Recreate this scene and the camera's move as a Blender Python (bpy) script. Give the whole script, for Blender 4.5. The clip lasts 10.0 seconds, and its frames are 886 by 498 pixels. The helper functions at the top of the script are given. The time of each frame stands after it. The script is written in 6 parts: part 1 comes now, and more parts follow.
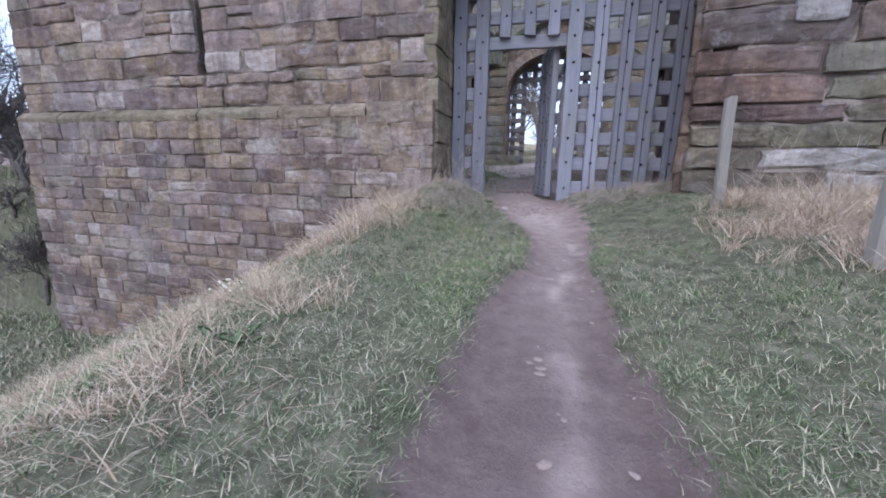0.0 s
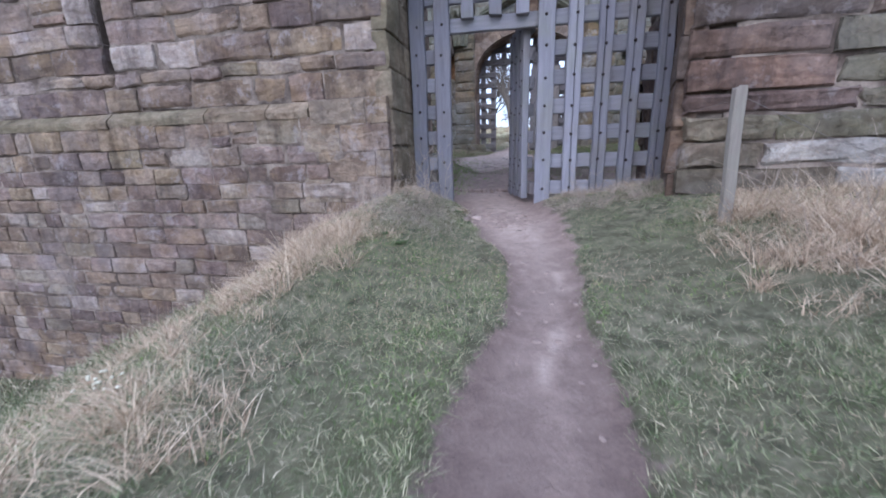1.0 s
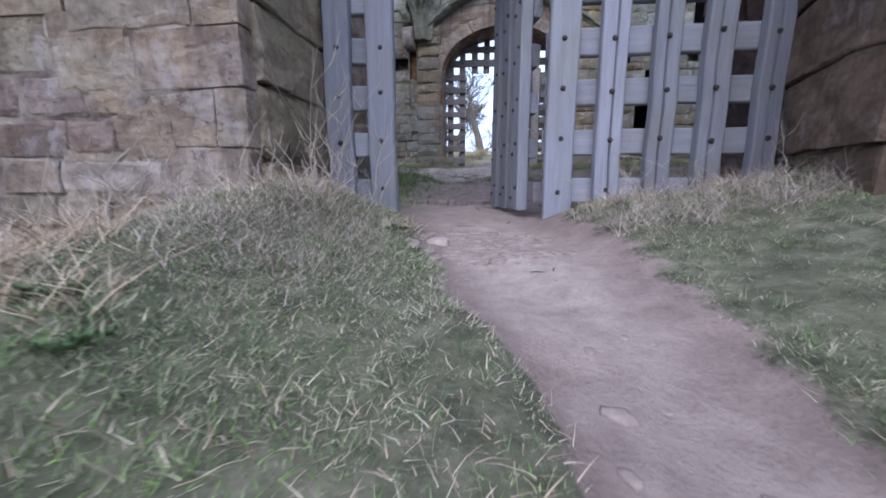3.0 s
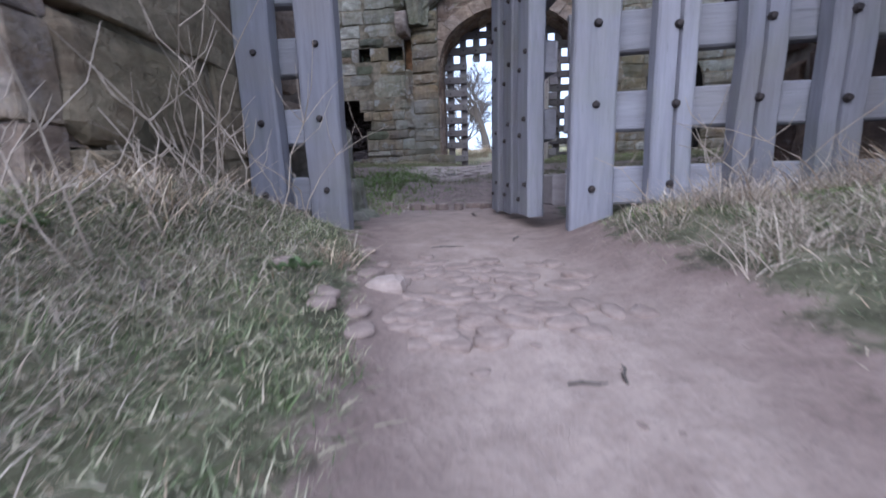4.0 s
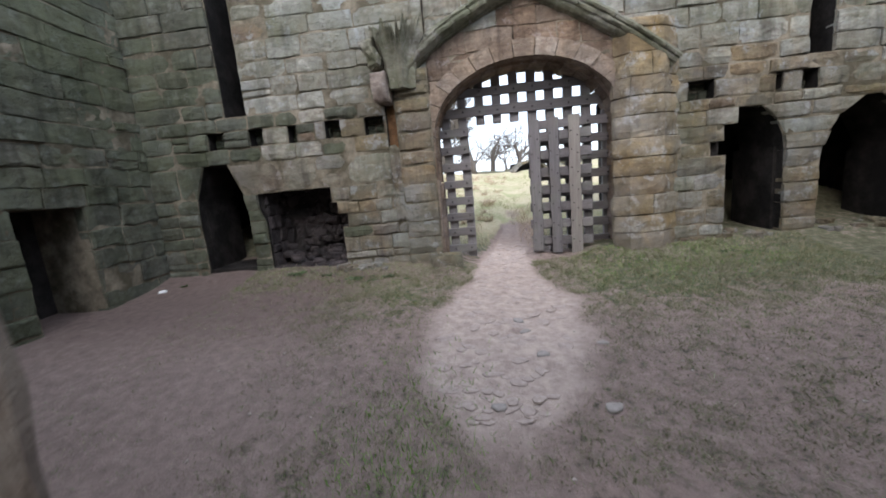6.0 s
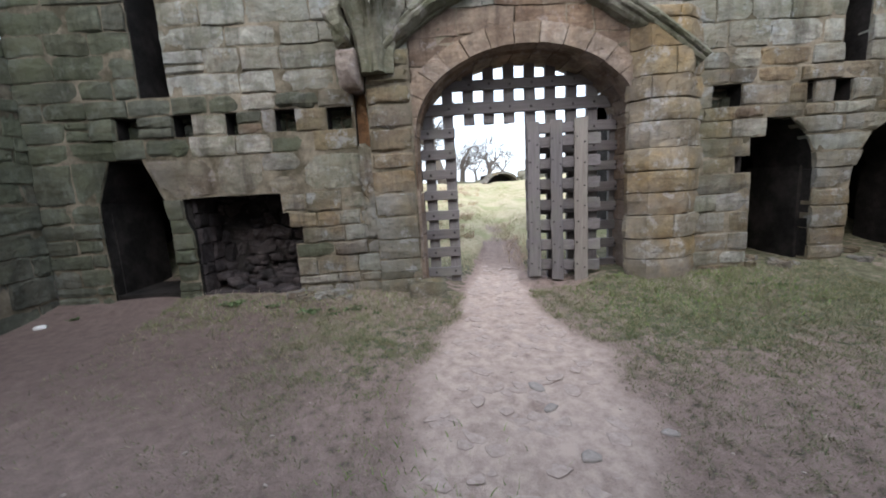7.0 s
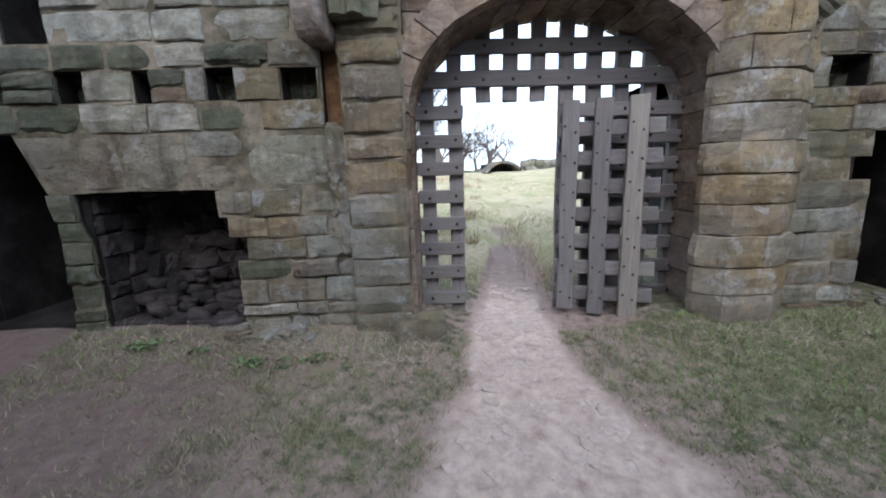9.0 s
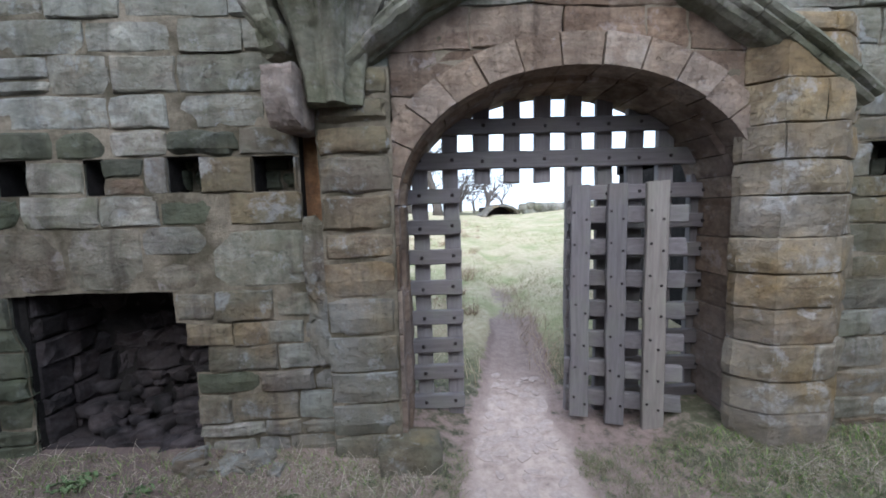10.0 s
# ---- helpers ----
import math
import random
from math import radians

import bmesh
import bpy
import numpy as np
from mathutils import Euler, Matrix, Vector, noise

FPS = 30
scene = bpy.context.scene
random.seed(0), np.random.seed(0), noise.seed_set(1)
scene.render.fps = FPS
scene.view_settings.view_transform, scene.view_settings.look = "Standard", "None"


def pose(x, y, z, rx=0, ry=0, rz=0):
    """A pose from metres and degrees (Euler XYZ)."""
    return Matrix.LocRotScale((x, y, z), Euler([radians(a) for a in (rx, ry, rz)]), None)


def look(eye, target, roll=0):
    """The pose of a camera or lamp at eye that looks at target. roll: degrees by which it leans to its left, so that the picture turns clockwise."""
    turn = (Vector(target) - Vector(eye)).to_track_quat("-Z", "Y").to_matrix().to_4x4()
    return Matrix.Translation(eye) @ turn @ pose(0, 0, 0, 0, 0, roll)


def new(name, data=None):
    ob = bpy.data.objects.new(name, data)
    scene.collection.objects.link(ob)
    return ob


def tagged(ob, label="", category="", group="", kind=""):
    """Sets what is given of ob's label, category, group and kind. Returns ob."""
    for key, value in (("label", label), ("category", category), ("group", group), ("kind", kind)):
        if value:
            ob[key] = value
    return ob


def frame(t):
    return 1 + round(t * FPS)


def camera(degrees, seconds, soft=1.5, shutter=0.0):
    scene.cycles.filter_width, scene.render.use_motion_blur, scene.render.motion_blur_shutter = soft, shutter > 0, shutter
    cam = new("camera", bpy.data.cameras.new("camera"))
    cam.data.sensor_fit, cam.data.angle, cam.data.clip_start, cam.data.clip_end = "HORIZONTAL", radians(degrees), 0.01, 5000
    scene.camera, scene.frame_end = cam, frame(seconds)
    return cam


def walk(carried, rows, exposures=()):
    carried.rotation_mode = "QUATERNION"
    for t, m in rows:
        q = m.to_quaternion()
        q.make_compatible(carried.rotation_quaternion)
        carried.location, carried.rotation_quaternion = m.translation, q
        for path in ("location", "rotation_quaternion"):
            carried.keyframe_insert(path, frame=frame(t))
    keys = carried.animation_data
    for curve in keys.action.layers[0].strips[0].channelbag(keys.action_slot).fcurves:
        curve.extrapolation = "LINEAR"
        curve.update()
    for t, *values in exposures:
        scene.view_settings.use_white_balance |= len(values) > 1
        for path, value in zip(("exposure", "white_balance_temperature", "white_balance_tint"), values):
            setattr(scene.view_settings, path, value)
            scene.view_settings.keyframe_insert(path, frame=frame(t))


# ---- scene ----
from functools import lru_cache

# ---------------------------------------------------------------- camera
cam = camera(98.8, 10.0, soft=1.8, shutter=0.2)
ROWS = [  # seconds, eye, target, roll
    (0.0, (0.019, 0.009, 1.388), (-0.479, 1.901, 0.972), 0.9),
    (0.5, (0.065, 0.237, 1.522), (-0.403, 2.089, 0.931), -0.5),
    (1.0, (-0.007, 0.63, 1.599), (-0.394, 2.528, 1.104), -1.8),
    (1.5, (-0.119, 1.124, 1.659), (-0.505, 3.05, 1.285), -0.5),
    (2.0, (-0.288, 1.59, 1.641), (-0.656, 3.506, 1.2), -10.6),
    (2.5, (-0.251, 2.113, 1.413), (-0.427, 4.068, 1.029), -2.1),
    (2.7, (-0.234, 2.308, 1.33), (-0.42, 4.269, 0.981), -0.9),
    (3.8, (-0.12, 3.257, 1.124), (-0.353, 5.212, 0.775), 0.8),
    (4.0, (-0.138, 3.41, 1.212), (-0.402, 5.363, 0.869), -1.6),
]
path_rows = [(t, look(e, g, r)) for t, e, g, r in ROWS]
path_rows += [(4.5, pose(-0.151, 3.766, 1.489, 90 - 10.93, 1.6, 8.7)), (5.0, pose(-0.195, 4.17, 1.85, 90 - 19.6, -2.1, 7.75)),
              (5.2, look((-0.262, 4.40, 2.035), (-0.513, 6.261, 1.347), 1.0)), (5.5, look((-0.445, 4.843, 2.378), (-0.673, 6.785, 1.954), -2.2)),
              (5.7, look((-0.545, 5.135, 2.600), (-0.764, 7.089, 2.236), -3.2))]
ROWS_INSIDE = [
    (6.8, (-0.949, 6.452, 3.016), (-0.966, 8.428, 2.71), -10.6),
    (7.0, (-0.958, 6.635, 2.858), (-0.942, 8.61, 2.547), -3.3),
    (7.5, (-0.991, 7.03, 2.422), (-0.975, 9.006, 2.113), -1.2),
    (8.0, (-1.019, 7.338, 2.384), (-0.996, 9.302, 2.006), -2.1),
    (8.5, (-1.005, 7.642, 2.629), (-0.959, 9.6, 2.226), -1.3),
    (9.0, (-0.977, 7.981, 2.983), (-0.938, 9.945, 2.604), -1.6),
    (9.5, (-0.935, 8.335, 3.283), (-0.872, 10.328, 3.131), -0.7),
    (10.0, (-0.92, 8.498, 3.452), (-0.868, 10.487, 3.252), -1.6),
]
path_rows += [(t, look(e, g, r)) for t, e, g, r in ROWS_INSIDE]
walk(cam, path_rows, exposures=[(0.0, -0.05, 5250, 17), (2.5, 0.08, 5250, 16), (4.5, 0.02, 5320, 16), (5.0, 0.17, 5660, 15), (5.5, 0.42, 5950, 12), (7.0, 0.42, 6100, 10), (10.0, 0.32, 5550, 9)])

# ---------------------------------------------------------------- light: an overcast winter day
world = bpy.data.worlds.new("overcast_sky")
scene.world = world
world.use_nodes = True
wn, wl = world.node_tree.nodes, world.node_tree.links
wn.clear()
sky = wn.new("ShaderNodeTexSky")
sky.sky_type, sky.sun_disc = "NISHITA", False
sky.sun_elevation, sky.sun_rotation = radians(38), radians(200)
sky.air_density, sky.dust_density, sky.ozone_density = 1.0, 4.0, 1.0
sky_bg = wn.new("ShaderNodeBackground")
sky_bg.inputs["Strength"].default_value = 0.09
cloud_bg = wn.new("ShaderNodeBackground")
cloud_bg.inputs["Color"].default_value = (0.86, 0.92, 1.0, 1)
cloud_bg.inputs["Strength"].default_value = 1.35
w_add, w_out = wn.new("ShaderNodeAddShader"), wn.new("ShaderNodeOutputWorld")
wl.new(sky.outputs["Color"], sky_bg.inputs["Color"])
wl.new(sky_bg.outputs[0], w_add.inputs[0])
wl.new(cloud_bg.outputs[0], w_add.inputs[1])
wl.new(w_add.outputs[0], w_out.inputs["Surface"])
sun_data = bpy.data.lights.new("sun", "SUN")
sun_data.energy, sun_data.angle, sun_data.color = 1.0, radians(25), (1.0, 0.95, 0.88)
sun = new("sun", sun_data)
sun.matrix_world = pose(0, 0, 20, 45, 0, 20)

# ---------------------------------------------------------------- materials


class Net:
    """A small helper round one node tree."""

    def __init__(self, name):
        self.mat = bpy.data.materials.new(name)
        self.mat.use_nodes = True
        self.n, self.l = self.mat.node_tree.nodes, self.mat.node_tree.links
        self.bsdf = self.n["Principled BSDF"]
        self.pos = self.n.new("ShaderNodeNewGeometry").outputs["Position"]
        self.coord = self.n.new("ShaderNodeTexCoord").outputs["Object"]

    def put(self, socket, value):
        if hasattr(value, "is_linked"):
            self.l.new(value, socket)
        elif hasattr(value, "__len__") and len(value) == 3 and len(socket.default_value) == 4:
            socket.default_value = (*value, 1)
        else:
            socket.default_value = value

    def noise(self, scale, detail=4, rough=0.55, where=None, stretch=None, distort=0.0):
        v = self.pos if where is None else where
        if stretch:
            m = self.n.new("ShaderNodeMapping")
            m.inputs["Scale"].default_value = stretch
            self.l.new(v, m.inputs["Vector"])
            v = m.outputs["Vector"]
        t = self.n.new("ShaderNodeTexNoise")
        t.inputs["Scale"].default_value, t.inputs["Detail"].default_value = scale, detail
        t.inputs["Roughness"].default_value, t.inputs["Distortion"].default_value = rough, distort
        self.l.new(v, t.inputs["Vector"])
        return t.outputs["Fac"]

    def ramp(self, fac, stops):
        r = self.n.new("ShaderNodeValToRGB")
        e = r.color_ramp.elements
        while len(e) < len(stops):
            e.new(0.5)
        for el, (p, c) in zip(e, stops):
            el.position = p
            el.color = (*c, 1) if hasattr(c, "__len__") else (c, c, c, 1)
        self.l.new(fac, r.inputs["Fac"])
        return r.outputs["Color"]

    def mix(self, fac, a, b, kind="MIX"):
        m = self.n.new("ShaderNodeMix")
        m.data_type, m.blend_type = "RGBA", kind
        self.put(m.inputs[0], fac)
        self.put(m.inputs[6], a)
        self.put(m.inputs[7], b)
        return m.outputs[2]

    def math(self, op, a, b=0.0):
        m = self.n.new("ShaderNodeMath")
        m.operation = op
        self.put(m.inputs[0], a)
        self.put(m.inputs[1], b)
        return m.outputs[0]

    def island(self):
        return self.n.new("ShaderNodeNewGeometry").outputs["Random Per Island"]

    def obj_random(self):
        return self.n.new("ShaderNodeObjectInfo").outputs["Random"]

    def attr(self, name):
        a = self.n.new("ShaderNodeAttribute")
        a.attribute_name = name
        return a.outputs["Fac"]

    def bump(self, height, strength, distance):
        b = self.n.new("ShaderNodeBump")
        b.inputs["Strength"].default_value, b.inputs["Distance"].default_value = strength, distance
        self.l.new(height, b.inputs["Height"])
        self.l.new(b.outputs["Normal"], self.bsdf.inputs["Normal"])

    def done(self, colour, rough=0.9, spec=0.25):
        self.put(self.bsdf.inputs["Base Color"], colour)
        self.put(self.bsdf.inputs["Roughness"], rough)
        self.bsdf.inputs["Specular IOR Level"].default_value = spec
        return self.mat


def stone_material(name, tones, stain, stain_amount, joined=False, lichen=0.0, green=0.0, bloom=(0.37, 0.34, 0.345), ochre=0.0):
    """Weathered sandstone: one tone for each block, bedding streaks, and stains, bloom and lichen that run on across the joints."""
    k = Net(name)
    pick = k.island() if joined else k.obj_random()
    col = k.ramp(pick, [(i / (len(tones) - 1), c) for i, c in enumerate(tones)])
    bed = k.noise(6.0, 6, 0.6, stretch=(0.7, 0.7, 1.9), distort=0.8)
    col = k.mix(k.ramp(bed, [(0.40, 0.0), (0.62, 0.8)]), col, k.mix(0.85, col, (0.50, 0.43, 0.40), "MULTIPLY"))
    cloud = k.noise(2.6, 4, 0.55, distort=0.5)
    col = k.mix(0.5, col, k.ramp(cloud, [(0.3, (0.58, 0.57, 0.60)), (0.5, (0.98, 0.97, 0.96)), (0.7, (1.42, 1.36, 1.28))]), "MULTIPLY")
    if ochre:
        o = k.noise(1.9, 5, 0.6, distort=0.8)
        col = k.mix(k.ramp(o, [(0.50, 0.0), (0.66, ochre)]), col, (0.34, 0.235, 0.105))
    grain = k.noise(60.0, 6, 0.7)
    col = k.mix(0.4, col, k.ramp(grain, [(0.28, 0.68), (0.72, 1.2)]), "MULTIPLY")
    speck = k.noise(15.0, 9, 0.78, distort=0.4)
    col = k.mix(0.65, col, k.ramp(speck, [(0.32, (0.55, 0.53, 0.52)), (0.5, (1.0, 1.0, 1.0)), (0.68, (1.45, 1.42, 1.38))]), "MULTIPLY")
    patch = k.noise(1.1, 7, 0.68, distort=1.2)
    col = k.mix(k.ramp(patch, [(0.46, 0.0), (0.62, stain_amount)]), col, stain)
    if green:
        g = k.noise(0.8, 6, 0.68)
        col = k.mix(k.ramp(g, [(0.42, 0.0), (0.64, green)]), col, (0.115, 0.125, 0.07))
    runs = k.noise(2.2, 5, 0.6, stretch=(2.6, 2.6, 0.28), distort=0.3)
    col = k.mix(k.ramp(runs, [(0.52, 0.0), (0.68, 0.65)]), col, k.mix(1.0, col, (0.42, 0.40, 0.40), "MULTIPLY"))
    if lichen:
        wide = k.noise(0.75, 5, 0.6)
        col = k.mix(k.ramp(wide, [(0.50, 0.0), (0.70, lichen * 0.8)]), col, bloom)
        li = k.noise(4.2, 8, 0.74, distort=0.25)
        col = k.mix(k.ramp(li, [(0.555, 0.0), (0.63, lichen)]), col, tuple(c * 1.15 for c in bloom))
    pits = k.ramp(k.noise(24.0, 6, 0.7), [(0.3, 0.0), (0.46, 1.0)])
    col = k.mix(k.math("MULTIPLY", k.math("SUBTRACT", 1.0, pits), 0.22), col, (0.07, 0.055, 0.05))
    height = k.math("ADD", k.math("ADD", k.math("MULTIPLY", grain, 0.4), k.math("MULTIPLY", speck, 0.9)), k.math("ADD", k.math("MULTIPLY", bed, 0.8), k.math("ADD", k.math("MULTIPLY", pits, 0.4), cloud)))
    k.bump(height, 0.85, 0.024)
    return k.done(col, k.ramp(grain, [(0.3, 0.8), (0.7, 0.97)]), 0.2)


OUT_TONES = [(0.134, 0.101, 0.090), (0.291, 0.230, 0.174), (0.241, 0.179, 0.151), (0.358, 0.286, 0.218), (0.174, 0.134, 0.134),
             (0.336, 0.269, 0.190), (0.263, 0.196, 0.168), (0.470, 0.409, 0.370), (0.258, 0.224, 0.168), (0.308, 0.241, 0.224), (0.157, 0.118, 0.106)]
IN_TONES = [(0.175, 0.145, 0.10), (0.22, 0.175, 0.115), (0.155, 0.14, 0.11), (0.25, 0.205, 0.145), (0.12, 0.108, 0.09),
            (0.205, 0.20, 0.175), (0.28, 0.275, 0.26), (0.165, 0.14, 0.10), (0.18, 0.135, 0.10)]
M_OUT = stone_material("sandstone_outer", OUT_TONES, (0.085, 0.065, 0.06), 0.6, lichen=0.36, ochre=0.3)
M_OUT_J = stone_material("sandstone_outer_joined", OUT_TONES, (0.085, 0.065, 0.06), 0.7, joined=True, lichen=0.45, ochre=0.3)
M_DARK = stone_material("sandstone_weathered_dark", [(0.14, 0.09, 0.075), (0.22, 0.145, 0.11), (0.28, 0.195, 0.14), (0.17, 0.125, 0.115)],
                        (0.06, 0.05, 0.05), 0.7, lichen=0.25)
M_IN = stone_material("sandstone_inner", IN_TONES, (0.125, 0.10, 0.075), 0.65, lichen=0.55, green=0.45, bloom=(0.27, 0.28, 0.285), ochre=0.35)
M_IN_J = stone_material("sandstone_inner_joined", IN_TONES, (0.13, 0.11, 0.08), 0.6, joined=True, lichen=0.5, green=0.55, bloom=(0.36, 0.36, 0.35), ochre=0.5)
M_PIER = stone_material("sandstone_pier", [(0.265, 0.21, 0.125), (0.315, 0.26, 0.165), (0.225, 0.175, 0.11), (0.31, 0.285, 0.235)], (0.13, 0.10, 0.07), 0.6, lichen=0.55, green=0.2, bloom=(0.38, 0.375, 0.37), ochre=0.6)
M_UP = stone_material("sandstone_grey_green", [(0.27, 0.27, 0.235), (0.37, 0.375, 0.35), (0.31, 0.30, 0.26), (0.22, 0.22, 0.19)],
                      (0.11, 0.105, 0.075), 0.6, lichen=0.5, green=0.5, bloom=(0.28, 0.30, 0.305), ochre=0.15)
# Algae green, taken darker to carry the shade of the west side too.
M_ALGAE_SHADE = stone_material("algae_shade_stone", [(0.08, 0.092, 0.065), (0.12, 0.13, 0.098), (0.095, 0.10, 0.078), (0.15, 0.15, 0.125)], (0.045, 0.05, 0.038), 0.6, lichen=0.25, green=0.6, bloom=(0.22, 0.23, 0.21))
M_MOSSY = stone_material("mossy_rubble", [(0.26, 0.25, 0.215), (0.36, 0.345, 0.31), (0.30, 0.28, 0.24)], (0.12, 0.135, 0.07), 0.7, lichen=0.4, green=0.45)
M_PASS = stone_material("sandstone_passage", [(0.41, 0.33, 0.265), (0.475, 0.39, 0.315), (0.38, 0.305, 0.245)], (0.24, 0.19, 0.155), 0.5)
M_REVEAL = stone_material("sandstone_reveal", [(0.27, 0.22, 0.16), (0.33, 0.27, 0.20), (0.30, 0.25, 0.19)], (0.17, 0.14, 0.10), 0.5, green=0.4)
M_QUOIN = stone_material("sandstone_quoin", [(0.27, 0.22, 0.17), (0.335, 0.28, 0.215), (0.29, 0.24, 0.195)], (0.13, 0.105, 0.09), 0.55, lichen=0.25)
M_VOUSSOIR = stone_material("sandstone_voussoir", [(0.235, 0.18, 0.135), (0.31, 0.25, 0.195), (0.26, 0.20, 0.155), (0.35, 0.295, 0.245)], (0.15, 0.115, 0.09), 0.5, lichen=0.3)
M_RIB = stone_material("sandstone_mossy_rib", [(0.20, 0.20, 0.155), (0.27, 0.265, 0.215), (0.235, 0.225, 0.175)], (0.085, 0.09, 0.055), 0.7, lichen=0.3, green=0.55)
M_CORBEL = stone_material("sandstone_corbel", [(0.31, 0.27, 0.235), (0.35, 0.305, 0.265)], (0.20, 0.16, 0.14), 0.5, lichen=0.4)
M_PALESLAB = stone_material("sandstone_pale_slab", [(0.42, 0.40, 0.375), (0.36, 0.34, 0.31)], (0.22, 0.20, 0.175), 0.5, lichen=0.5)
M_SLAB = stone_material("sandstone_slab_grey", [(0.19, 0.17, 0.12), (0.235, 0.21, 0.15), (0.20, 0.165, 0.13), (0.26, 0.25, 0.21)], (0.09, 0.08, 0.06), 0.65, lichen=0.3, green=0.3)
M_RED = stone_material("sandstone_slab_red", [(0.145, 0.103, 0.076), (0.195, 0.142, 0.102), (0.175, 0.135, 0.105), (0.13, 0.105, 0.09)], (0.075, 0.055, 0.052), 0.6, lichen=0.25)
M_ARCH = stone_material("sandstone_dressed", [(0.19, 0.135, 0.095), (0.27, 0.20, 0.145), (0.16, 0.12, 0.09), (0.31, 0.25, 0.195), (0.22, 0.17, 0.135)],
                        (0.12, 0.09, 0.07), 0.6, lichen=0.3)
M_RECESS = stone_material("rusty_recess", [(0.24, 0.135, 0.065), (0.30, 0.175, 0.085)], (0.11, 0.07, 0.05), 0.6)
# Near-black: soot in the fireplace, painted shade at the back of the culvert.
M_SOOT_SHADE = stone_material("soot_shade_stone", [(0.035, 0.031, 0.032), (0.095, 0.08, 0.082), (0.05, 0.044, 0.047)], (0.013, 0.012, 0.012), 0.8)


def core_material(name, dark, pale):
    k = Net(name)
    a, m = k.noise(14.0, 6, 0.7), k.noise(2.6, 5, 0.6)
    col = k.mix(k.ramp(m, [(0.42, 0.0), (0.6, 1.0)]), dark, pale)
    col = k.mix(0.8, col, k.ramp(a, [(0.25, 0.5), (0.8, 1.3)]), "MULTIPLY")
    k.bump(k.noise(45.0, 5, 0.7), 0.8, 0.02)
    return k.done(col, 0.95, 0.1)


M_MORTAR = core_material("lime_mortar", (0.12, 0.095, 0.08), (0.34, 0.285, 0.24))
M_MORTAR_IN = core_material("lime_mortar_inner", (0.10, 0.088, 0.062), (0.25, 0.215, 0.165))
# Near-black: the shade inside openings, put into the stone's colour.
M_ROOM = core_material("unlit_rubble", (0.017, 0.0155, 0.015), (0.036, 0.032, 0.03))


def oak_material(name, base, pale, along):
    """Weathered oak: long grain, cracks, grey bloom."""
    k = Net(name)
    st = {"z": (7.0, 7.0, 0.5), "x": (0.5, 7.0, 7.0)}[along]
    g = k.noise(5.0, 8, 0.65, stretch=st, distort=0.4)
    f = k.noise(22.0, 6, 0.7, stretch=st)
    col = k.mix(k.ramp(g, [(0.25, 0.0), (0.75, 1.0)]), base, pale)
    col = k.mix(k.ramp(f, [(0.28, 0.5), (0.40, 0.0)]), col, (0.06, 0.055, 0.053))
    col = k.mix(k.ramp(k.noise(2.8, 5, 0.65), [(0.48, 0.0), (0.68, 0.4)]), col, (0.20, 0.21, 0.165))
    col = k.mix(0.55, col, k.ramp(k.obj_random(), [(0.0, 0.62), (0.75, 1.1), (1.0, 1.45)]), "MULTIPLY")
    col = k.mix(k.ramp(k.noise(1.6, 3), [(0.5, 0.0), (0.75, 0.4)]), col, (0.20, 0.17, 0.14))
    k.bump(k.math("ADD", g, f), 0.5, 0.006)
    return k.done(col, 0.8, 0.25)


M_OAK_V = oak_material("weathered_oak_upright", (0.166, 0.165, 0.194), (0.272, 0.27, 0.312), "z")
M_OAK_H = oak_material("weathered_oak_rail", (0.182, 0.18, 0.206), (0.285, 0.283, 0.32), "x")
M_OAK2_V = oak_material("dark_oak_upright", (0.134, 0.121, 0.124), (0.222, 0.206, 0.213), "z")
M_OAK_PALE = oak_material("pale_oak_upright", (0.16, 0.138, 0.125), (0.275, 0.25, 0.23), "z")
M_OAK2_H = oak_material("dark_oak_rail", (0.114, 0.101, 0.104), (0.194, 0.18, 0.186), "x")


def iron_material():
    k = Net("rusty_iron")
    a = k.noise(70.0, 5, 0.7)
    k.bsdf.inputs["Metallic"].default_value = 0.6
    k.bump(a, 0.4, 0.003)
    return k.done(k.ramp(a, [(0.3, (0.03, 0.028, 0.032)), (0.75, (0.075, 0.06, 0.055))]), 0.65, 0.4)


M_IRON = iron_material()


